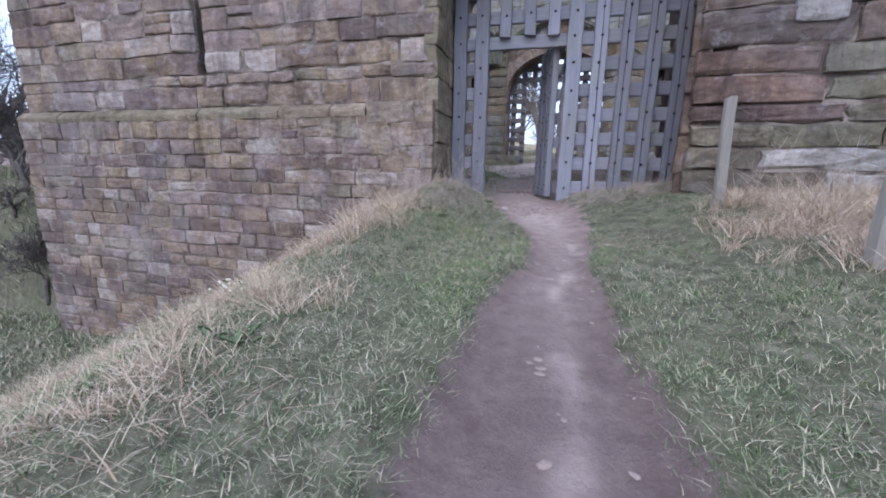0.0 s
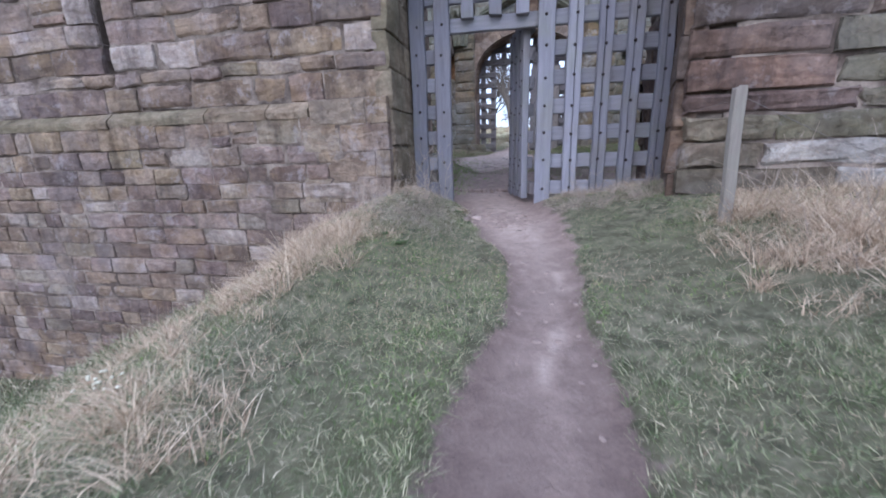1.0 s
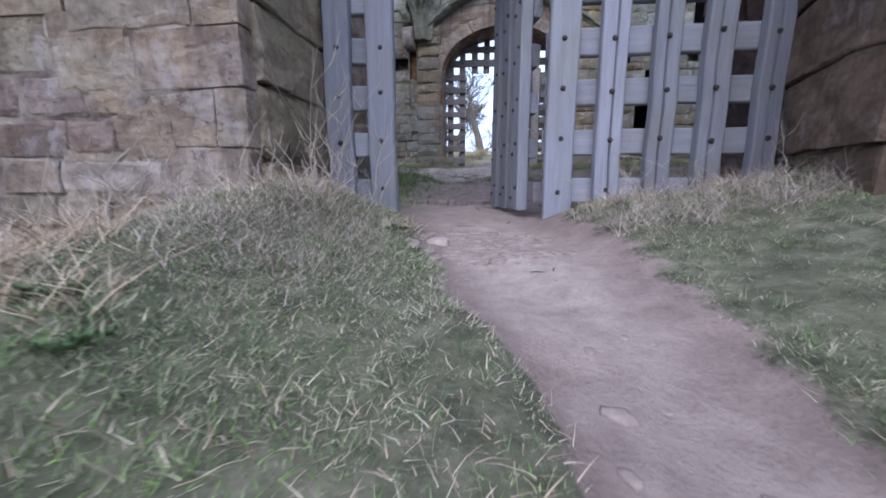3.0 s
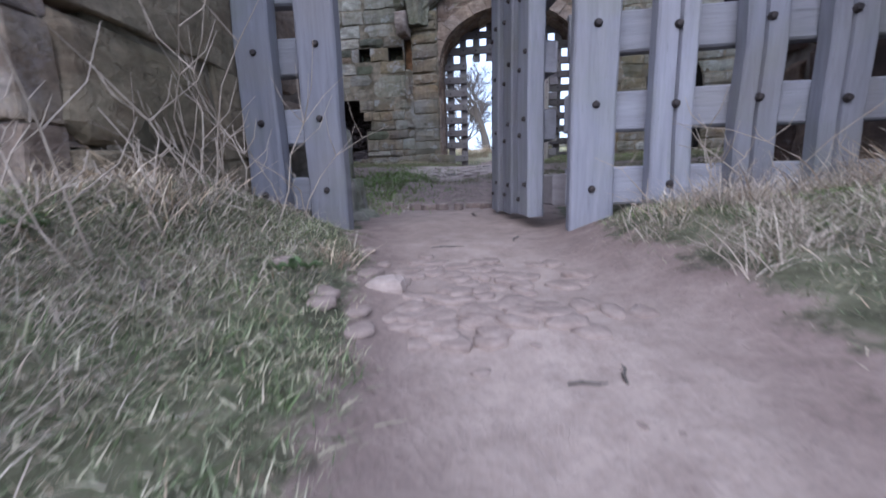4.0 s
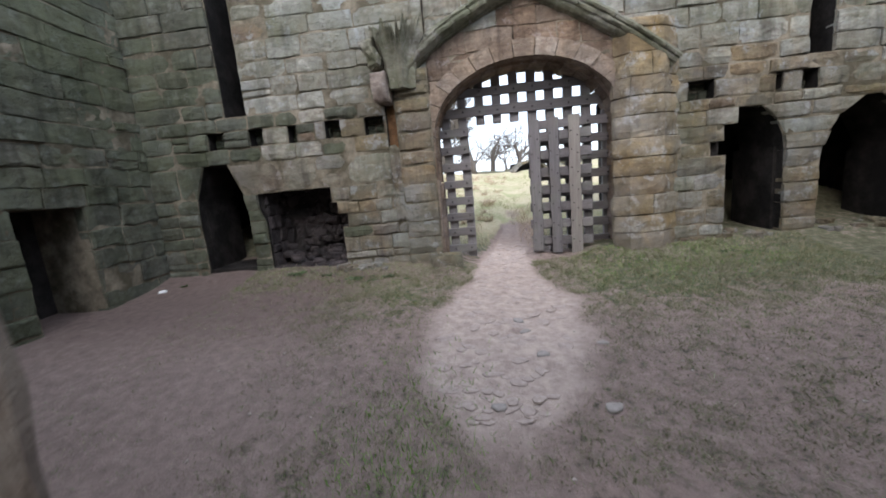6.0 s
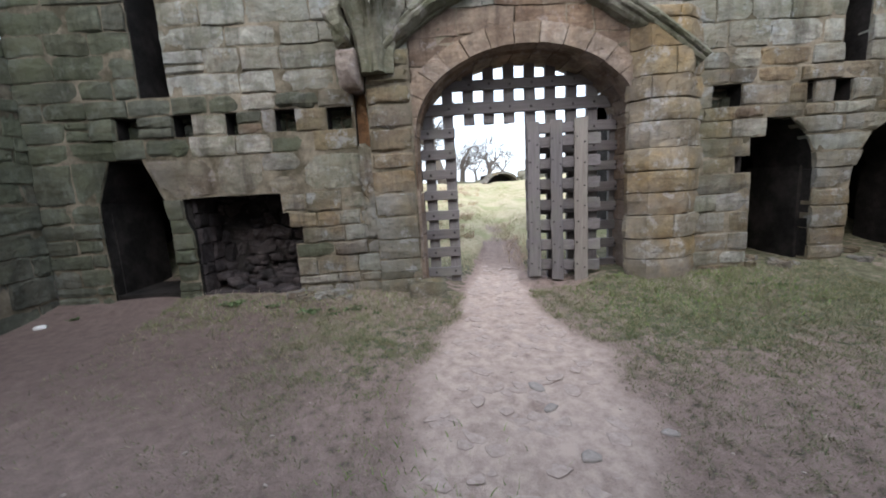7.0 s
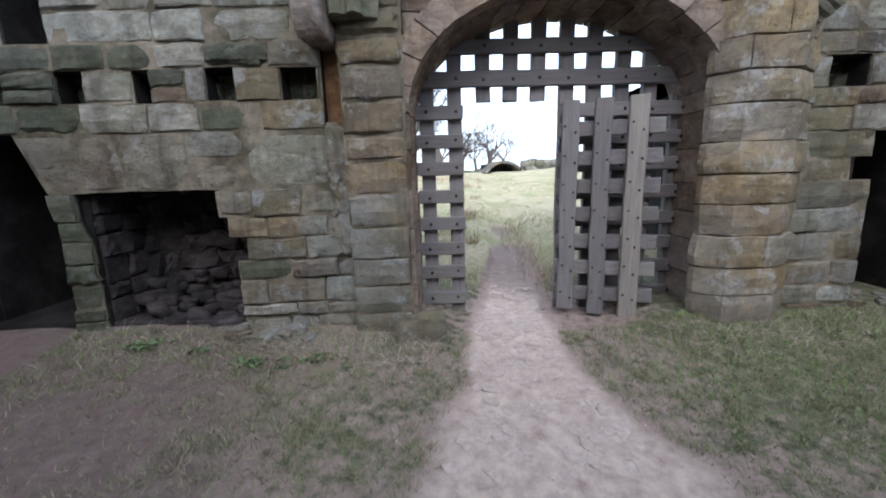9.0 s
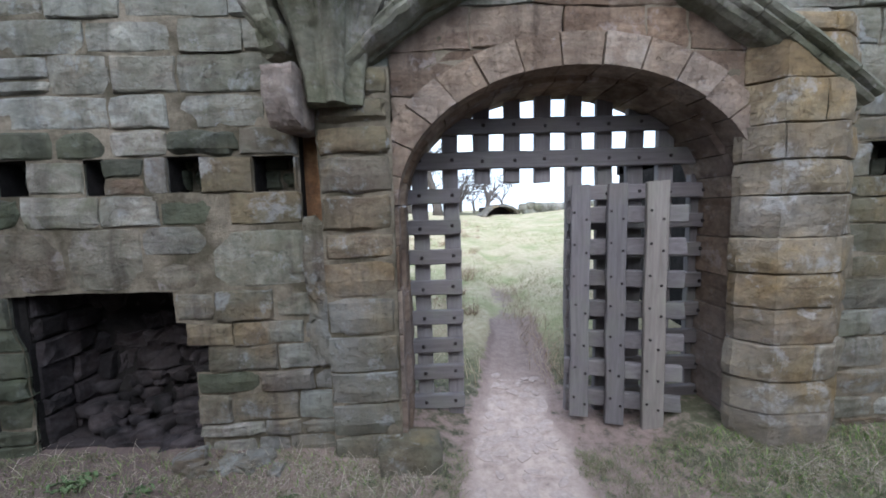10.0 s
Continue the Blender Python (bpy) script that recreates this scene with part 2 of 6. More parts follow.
def ground_material():
    k = Net("turf_and_earth")
    fine, mid, big = k.noise(75.0, 7, 0.72), k.noise(11.0, 6, 0.65), k.noise(1.3, 4, 0.6)
    earth = k.ramp(mid, [(0.25, (0.182, 0.134, 0.118)), (0.55, (0.264, 0.20, 0.175)), (0.8, (0.348, 0.273, 0.24))])
    earth = k.mix(0.6, earth, k.ramp(fine, [(0.25, 0.6), (0.75, 1.3)]), "MULTIPLY")
    pale = k.mix(k.ramp(k.noise(9.0, 7, 0.72), [(0.30, 0.12), (0.60, 0.88)]), earth, (0.52, 0.422, 0.368))
    earth = k.mix(k.attr("worn"), earth, pale)
    earth = k.mix(k.attr("damp"), earth, k.mix(1.0, earth, (0.60, 0.59, 0.605), "MULTIPLY"))
    dry = k.attr("dry")
    turf = k.ramp(mid, [(0.3, (0.05, 0.05, 0.034)), (0.52, (0.135, 0.13, 0.085)), (0.75, (0.27, 0.24, 0.175))])
    turf = k.mix(k.ramp(big, [(0.45, 0.0), (0.7, 0.7)]), turf, (0.125, 0.125, 0.075))
    turf = k.mix(0.5, turf, k.ramp(fine, [(0.25, 0.5), (0.75, 1.4)]), "MULTIPLY")
    turf = k.mix(dry, turf, k.mix(k.ramp(big, [(0.36, 0.0), (0.54, 1.0)]), k.ramp(mid, [(0.3, (0.25, 0.27, 0.13)), (0.7, (0.38, 0.37, 0.21))]), k.ramp(mid, [(0.3, (0.38, 0.32, 0.20)), (0.7, (0.54, 0.47, 0.33))])))
    bare = k.math("ADD", k.attr("bare"), k.math("MULTIPLY", k.math("SUBTRACT", mid, 0.5), 1.3))
    col = k.mix(k.ramp(bare, [(0.38, 0.0), (0.6, 1.0)]), turf, earth)
    k.bump(k.math("ADD", k.math("MULTIPLY", fine, 0.5), mid), 0.7, 0.025)
    return k.done(col, 0.95, 0.15)


M_GROUND = ground_material()


def blade_material(name, stops, tint=0.6):
    k = Net(name)
    col = k.ramp(k.island(), stops)
    col = k.mix(k.ramp(k.noise(0.9, 4, 0.6), [(0.4, 0.0), (0.65, tint)]), col, k.mix(0.6, col, (0.75, 1.0, 0.55), "MULTIPLY"))
    k.done(col, 0.75, 0.2)
    k.bsdf.inputs["Transmission Weight"].default_value = 0.0
    return k.mat


M_TURF = blade_material("turf_blades", [(0.0, (0.06, 0.082, 0.034)), (0.28, (0.135, 0.163, 0.085)), (0.52, (0.225, 0.24, 0.15)), (0.68, (0.35, 0.33, 0.235)), (0.85, (0.50, 0.435, 0.335)), (1.0, (0.60, 0.525, 0.41))])
M_STRAW = blade_material("dead_grass", [(0.0, (0.22, 0.155, 0.115)), (0.3, (0.41, 0.305, 0.215)), (0.8, (0.61, 0.49, 0.365)), (1.0, (0.66, 0.56, 0.44))], 0.15)
M_TANGLE = blade_material("bleached_stems", [(0.0, (0.20, 0.16, 0.13)), (0.35, (0.34, 0.28, 0.23)), (0.7, (0.48, 0.405, 0.335)), (1.0, (0.60, 0.52, 0.44))], 0.1)
M_LUSH = blade_material("lush_grass", [(0.0, (0.115, 0.19, 0.045)), (0.6, (0.19, 0.30, 0.075)), (1.0, (0.32, 0.40, 0.155))])
M_TUFT = blade_material("tuft_blades", [(0.0, (0.05, 0.07, 0.03)), (0.35, (0.115, 0.16, 0.065)), (0.6, (0.19, 0.24, 0.11)), (0.8, (0.36, 0.35, 0.24)), (1.0, (0.56, 0.49, 0.38))])
M_TRODDEN = blade_material("trodden_grass", [(0.0, (0.12, 0.13, 0.075)), (0.35, (0.18, 0.20, 0.11)), (0.65, (0.25, 0.225, 0.15)), (1.0, (0.36, 0.30, 0.22))])
M_FIELD = blade_material("field_grass", [(0.0, (0.21, 0.23, 0.10)), (0.4, (0.34, 0.34, 0.18)), (0.7, (0.48, 0.43, 0.27)), (1.0, (0.60, 0.53, 0.38))])


def plain(name, a, b, scale=20.0, rough=0.85, bump=0.4):
    k = Net(name)
    f = k.noise(scale, 6, 0.65)
    k.bump(f, bump, 0.01)
    return k.done(k.ramp(f, [(0.3, a), (0.7, b)]), rough, 0.2)


M_BARK = plain("winter_bark", (0.09, 0.075, 0.065), (0.17, 0.15, 0.135), 14.0)
M_STALK = plain("dead_stalk", (0.27, 0.22, 0.18), (0.42, 0.36, 0.30), 30.0)
M_LEAF = plain("green_leaf", (0.075, 0.12, 0.05), (0.155, 0.205, 0.10), 25.0, 0.75)
M_COBBLE = plain("worn_cobble", (0.30, 0.24, 0.212), (0.47, 0.385, 0.345), 28.0)
M_COBBLE_OUT = plain("earthy_cobble", (0.21, 0.158, 0.138), (0.34, 0.27, 0.238), 28.0)
M_SLATE = plain("grey_cobble", (0.26, 0.228, 0.208), (0.37, 0.33, 0.305), 30.0)
M_PALE = plain("pale_stone", (0.33, 0.28, 0.25), (0.47, 0.41, 0.36), 25.0)
M_POST = oak_material("fence_post_wood", (0.15, 0.132, 0.115), (0.25, 0.222, 0.195), "z")
M_WIRE = plain("galvanised_wire", (0.13, 0.115, 0.105), (0.20, 0.18, 0.165), 40.0, 0.6)
M_LITTER = plain("white_litter", (0.7, 0.7, 0.7), (0.8, 0.8, 0.8), 20.0, 0.6)
M_PETAL = plain("cream_petals", (0.62, 0.60, 0.46), (0.75, 0.73, 0.60), 30.0)

# ---------------------------------------------------------------- building helpers


def mesh_from(name, verts, faces, material, smooth=False):
    me = bpy.data.meshes.new(name)
    me.from_pydata([tuple(v) for v in verts], [], faces)
    if material:
        me.materials.append(material)
    if smooth:
        me.polygons.foreach_set("use_smooth", [True] * len(me.polygons))
    me.update()
    return me


def part(name, mesh, parent=None, label="", at=None):
    ob = new(name, mesh)
    if parent:
        ob.parent = parent
    if at is not None:
        ob.matrix_basis = at
    if label:
        ob["label"] = label
    return ob


def thing(name, label, category, group="", kind="", at=None):
    ob = new(name)
    ob.empty_display_size = 0.1
    if at is not None:
        ob.matrix_world = at
    return tagged(ob, label, category, group, kind)


class Bag:
    """Collects pieces of geometry into one mesh."""

    def __init__(self):
        self.v, self.f = [], []

    def add(self, verts, faces):
        k = len(self.v)
        self.v.extend(verts)
        self.f.extend(tuple(i + k for i in f) for f in faces)

    def box(self, lo, hi):
        (a, b, c), (d, e, f) = lo, hi
        self.add([(a, b, c), (d, b, c), (d, e, c), (a, e, c), (a, b, f), (d, b, f), (d, e, f), (a, e, f)],
                 [(0, 3, 2, 1), (4, 5, 6, 7), (0, 1, 5, 4), (1, 2, 6, 5), (2, 3, 7, 6), (3, 0, 4, 7)])

    def mesh(self, name, material, smooth=False):
        return mesh_from(name, self.v, self.f, material, smooth)


def block(w, h, d, r, rough, rng, lean_lo=0.0, lean_hi=0.0, pillow=0.0):
    """A worn block: (along, out, up) vertices and faces; broken edges round an uneven front. The leans slant its two ends."""
    def line(size, inner):
        a, b = r * rng.uniform(0.6, 1.4), r * rng.uniform(0.6, 1.4)
        lo, hi = min(a * 1.7, size * 0.25), max(size - b * 1.7, size * 0.75)
        return [0, a * 0.4, lo] + [lo + (hi - lo) * (k + rng.uniform(0.8, 1.2)) / (inner + 1) for k in range(inner)] + [hi, size - b * 0.4, size]

    us, vs = line(w, 3 if w > 0.4 else 2), line(h, 2 if h > 0.28 else 1)
    nu, nv = len(us), len(vs)
    drop_u = [1.0, 0.34] + [0.0] * (nu - 4) + [0.34, 1.0]
    drop_v = [1.0, 0.34] + [0.0] * (nv - 4) + [0.34, 1.0]
    tilt, lean, base = rng.uniform(-0.7, 0.7) * rough, rng.uniform(-0.7, 0.7) * rough, rng.uniform(0.6, 1.6) * rough
    chip = {c: rng.choice((0.1, 0.3, 0.6, 1.6)) for c in ((0, 0), (0, 1), (1, 0), (1, 1))}
    wob = [[rng.uniform(-1, 1) for _ in range(max(nu, nv))] for _ in range(4)]
    verts, faces = [], []
    for j in range(nv):
        for i in range(nu):
            n = base + tilt * (us[i] / w - 0.5) + lean * (vs[j] / h - 0.5) + rng.uniform(-0.25, 0.25) * rough
            n -= pillow * (abs(2 * us[i] / w - 1) ** 3 + abs(2 * vs[j] / h - 1) ** 3 - 0.6)
            n -= r * min(1.5, drop_u[i] + drop_v[j] + 0.5 * drop_u[i] * drop_v[j])
            u, v = us[i], vs[j]
            ci, cj = (0 if i < 2 else 1 if i > nu - 3 else None), (0 if j < 2 else 1 if j > nv - 3 else None)
            if ci is not None and cj is not None:
                k = chip[(ci, cj)] * r * (1.0 if (i in (0, nu - 1)) + (j in (0, nv - 1)) == 2 else 0.5)
                u += k if ci == 0 else -k
                v += k if cj == 0 else -k
            elif cj is not None:
                v += (1 if cj == 0 else -1) * r * (0.4 + 0.5 * wob[cj][i])
            elif ci is not None:
                u += (1 if ci == 0 else -1) * r * (0.4 + 0.6 * wob[2 + ci][j])
            t = u / w
            u += (v / h) * (lean_lo * (1 - t) + lean_hi * t)
            verts.append((u, n, v))
    for j in range(nv - 1):
        for i in range(nu - 1):
            k = j * nu + i
            faces.append((k, k + 1, k + nu + 1, k + nu))
    ring = list(range(nu)) + [nu * j + nu - 1 for j in range(1, nv)] + [nu * (nv - 1) + i for i in range(nu - 2, -1, -1)] + [nu * j for j in range(nv - 2, 0, -1)]
    m = len(verts)
    for i in ring:
        verts.append((verts[i][0], -d, verts[i][2]))
    for i in range(len(ring)):
        j = (i + 1) % len(ring)
        faces.append((ring[j], ring[i], m + i, m + j))
    return verts, faces


def settle(verts, u, z, seed, amount):
    """Slow wander of the courses and uneven weathering of their faces, as old walls have."""
    out = []
    for a, b, c in verts:
        p = Vector(((a + u) * 1.3, (c + z) * 1.6, seed * 7.1))
        q = Vector(((a + u) * 4.1, (c + z) * 4.7, seed * 3.3 + 50))
        f = Vector(((a + u) * 11.0, (c + z) * 12.0, seed * 5.3 + 20))
        nq, nf = noise.noise(q), noise.noise(f)
        out.append((a + amount * (0.7 * noise.noise(p + Vector((31, 0, 0))) + 0.3 * noise.noise(f + Vector((5, 3, 0)))),
                    b + amount * (0.3 + 0.45 * noise.noise(q + Vector((9, 9, 0))) + 0.3 * noise.noise(f + Vector((0, 7, 0)))),
                    c + amount * (noise.noise(p) + 0.55 * nq + 0.3 * nf)))
    return out


def in_frame(verts, o, u_dir, n_dir, du=0.0, dz=0.0):
    o, u_dir, n_dir = Vector(o), Vector(u_dir), Vector(n_dir)
    return [tuple(o + u_dir * (a + du) + n_dir * b + Vector((0, 0, c + dz))) for a, b, c in verts]


def cut(lo, hi, voids):
    spans = [(lo, hi)]
    for a, b in voids:
        nxt = []
        for s, e in spans:
            if b <= s or a >= e:
                nxt.append((s, e))
            else:
                if a > s:
                    nxt.append((s, a))
                if b < e:
                    nxt.append((b, e))
        spans = nxt
    return [(s, e) for s, e in spans if e - s > 0.03]


def stone_wall(name, label, o, u_dir, n_dir, u0, u1, z0, z1, thick, heights, lengths, voids, materials, seed,
               depth=0.14, r=0.011, rough=0.018, gap=0.004, core=M_MORTAR, tone=None, keep=300, piece="stone", near=None, cuts=(), trim=(0.0, 0.0), back=0.014, wander=0.034, split=0.16, inside=None, pillow=0.0):
    """A coursed wall: a recessed core of mortar and one object for each block. voids(z) gives the openings at a height."""
    rng = random.Random(seed)
    bag, mortar, blocks = Bag(), Bag(), []
    z = z0
    stops = sorted(cuts)
    while z < z1 - 0.05:
        h = rng.uniform(*(heights(z) if callable(heights) else heights))
        for c in stops:
            if z < c - 0.02 and (z + h > c - 0.07):
                h = c - z
                break
        if z1 - z - h < 0.09:
            h = z1 - z
        lo, hi = cut(u0, u1, voids(z + 0.012)), cut(u0, u1, voids(z + h - 0.012))
        if len(lo) != len(hi):
            lo = hi = cut(u0, u1, voids(z + h / 2))
        for (s0, e0), (s1, e1) in zip(lo, hi):
            ca, cb = (trim[0] if s0 == u0 else 0.0), (trim[1] if e0 == u1 else 0.0)
            pts = in_frame([(s0 + ca, -back, z), (e0 - cb, -back, z), (e0 - cb, -thick, z), (s0 + ca, -thick, z),
                            (s1 + ca, -back, z + h), (e1 - cb, -back, z + h), (e1 - cb, -thick, z + h), (s1 + ca, -thick, z + h)], o, u_dir, n_dir)
            bag.add(pts, [(0, 3, 2, 1), (4, 5, 6, 7), (0, 1, 5, 4), (1, 2, 6, 5), (2, 3, 7, 6), (3, 0, 4, 7)])
            # mortar, here flush with the faces and there washed out of the joints
            m = max(2, int((e0 - s0) / 0.07))
            grid = []
            for k in range(5):
                for i in range(m + 1):
                    f, g = i / m, k / 4
                    a = (s0 + ca) * (1 - f) + (e0 - cb) * f
                    a += g * ((s1 - s0) * (1 - f) + (e1 - e0) * f)
                    fill = noise.noise(Vector((a * 1.7, (z + h * g) * 2.2, seed * 2.7))) + 0.6 * noise.noise(Vector((a * 6.0, (z + h * g) * 7.0, seed * 1.7)))
                    edge = 0 < i < m
                    grid.append((a, rough * 0.9 - r * 1.1 + (min(0.004, 0.028 * fill) if edge else -0.012), h * g))
            grid = settle(grid, 0.0, z, seed, wander)
            mortar.add(in_frame(grid, o, u_dir, n_dir, 0.0, z), [(k * (m + 1) + i, k * (m + 1) + i + 1, (k + 1) * (m + 1) + i + 1, (k + 1) * (m + 1) + i) for k in range(4) for i in range(m)])
            u = s0
            while u < e0 - 0.02:
                w = rng.uniform(*lengths(z)) if callable(lengths) else rng.uniform(*lengths)
                if e0 - u - w < 0.14:
                    w = e0 - u
                ll, lh = (s1 - s0 if u == s0 else 0.0), (e1 - e0 if abs(u + w - e0) < 1e-6 else 0.0)
                if h > 0.24 and w < 0.5 and rng.random() < split and ll == 0 and lh == 0:
                    k = rng.uniform(0.4, 0.6) * h
                    blocks += [(u, z, w, k, 0, 0), (u, z + k, w, h - k, 0, 0)]
                else:
                    blocks.append((u, z, w, h, ll, lh))
                u += w
        z += h
    wall = tagged(new(name, bag.mesh(name, inside or core)), label, "wall", kind="structure")
    part("mortar", mortar.mesh("mortar", core, True), wall)["kind"] = "stuff"
    if near:
        blocks.sort(key=near)
    joined = Bag()
    for i, (u, zz, w, h, ll, lh) in enumerate(blocks):
        ro = rough * rng.uniform(0.5, 1.3)
        eroded = rng.choice((0.5, 0.7, 0.7, 1.0, 1.0, 1.3, 1.7))
        vs, fs = block(w - gap, h - gap * rng.uniform(0.6, 1.4), depth, min(r * rng.uniform(0.5, 1.5) * eroded, h * 0.2), ro, rng, ll, lh, pillow * rng.uniform(0.4, 1.4))
        vs = settle(vs, u, zz, seed, wander)
        if i < keep:
            me = mesh_from(piece, in_frame(vs, (0, 0, 0), u_dir, n_dir), fs, materials[0] if tone is None else tone(u + w / 2, zz + h / 2, rng))
            at = Vector(o) + Vector(u_dir) * u + Vector((0, 0, zz))
            part(piece, me, wall, at=Matrix.Translation(at))
        else:
            joined.add(in_frame(vs, o, u_dir, n_dir, u, zz), fs)
    if joined.v:
        ob = part("far_" + piece + "s", joined.mesh("far_stones", materials[1]), wall)
        ob["kind"] = "stuff"
    return wall


def tube(points, radii, sides=6, cap=True):
    verts, faces = [], []
    n = len(points)
    for i, p in enumerate(points):
        p = Vector(p)
        d = (Vector(points[min(i + 1, n - 1)]) - Vector(points[max(i - 1, 0)])).normalized()
        a = d.orthogonal().normalized()
        b = d.cross(a)
        for k in range(sides):
            t = 2 * math.pi * k / sides
            verts.append(tuple(p + (a * math.cos(t) + b * math.sin(t)) * radii[i]))
    for i in range(n - 1):
        for k in range(sides):
            m = (k + 1) % sides
            faces.append((i * sides + k, i * sides + m, (i + 1) * sides + m, (i + 1) * sides + k))
    if cap:
        faces.append(tuple(range(sides))[::-1])
        faces.append(tuple((n - 1) * sides + k for k in range(sides)))
    return verts, faces


# ---------------------------------------------------------------- ground
PROFILE_Y = [-400, -30, -6, 0, 1.6, 3.2, 4.6, 5.4, 6.4, 8.4, 9.5, 11.8, 13.0, 16.0, 22.0, 31.0, 45.0, 700.0]
PROFILE_Z = [-3.0, -1.0, 0.2, 0.64, 0.74, 0.83, 0.97, 1.01, 1.04, 1.39, 1.46, 1.54, 1.62, 2.0, 2.55, 3.05, 2.9, 2.9]
CENTRE_Y = [-5, 0, 1.0, 1.5, 2.3, 2.8, 3.3, 3.7, 4.15, 4.65, 5.2, 6.4, 7.6, 8.4, 8.9, 9.6, 10.7, 11.8, 13.2, 20.0, 30.0, 700.0]
CENTRE_X = [0.15, 0.08, 0.06, 0.04, 0.12, 0.15, 0.12, 0.0, -0.08, -0.19, -0.3, -0.45, -0.60, -0.56, -0.48, -0.36, -0.33, -0.22, 0.1, 0.9, 2.2, 2.2]
WIDTH_Y = [-5, 0, 1.0, 1.5, 2.3, 2.8, 3.3, 3.7, 4.15, 4.65, 5.2, 6.4, 7.5, 7.8, 8.1, 8.4, 8.9, 9.6, 10.7, 11.8, 13.5, 14.8, 16.0, 30.0]
WIDTH_W = [0.36, 0.34, 0.30, 0.28, 0.19, 0.185, 0.195, 0.32, 0.37, 0.40, 0.45, 0.55, 0.20, 0.38, 0.56, 0.70, 0.80, 0.74, 0.52, 0.40, 0.34, 0.32, 0.30, 0.3]


def smoothstep(a, b, x):
    t = np.clip((x - a) / (b - a), 0, 1)
    return t * t * (3 - 2 * t)


LATTICE = np.random.RandomState(4).uniform(-1, 1, (256, 256))


def rough_noise(x, y, seed=0.0):
    """Unevenness from -1 to 1: three octaves of smooth value noise, about two metres long at scale 1."""
    total, amp, f = 0.0, 1.0, 0.62
    for k in range(3):
        u, v = np.asarray(x) * f + 17.3 * seed + 5.1 * k, np.asarray(y) * f + 9.7 * seed + 8.3 * k
        c, t = 0.8, 0.6
        u, v = c * u - t * v, t * u + c * v
        i, j = np.floor(u).astype(int), np.floor(v).astype(int)
        p, q = u - i, v - j
        p, q = p * p * (3 - 2 * p), q * q * (3 - 2 * q)
        i0, i1, j0, j1 = i & 255, (i + 1) & 255, j & 255, (j + 1) & 255
        total = total + amp * ((LATTICE[i0, j0] * (1 - p) + LATTICE[i1, j0] * p) * (1 - q) + (LATTICE[i0, j1] * (1 - p) + LATTICE[i1, j1] * p) * q)
        amp, f = amp * 0.55, f * 2.1
    return total / 1.1


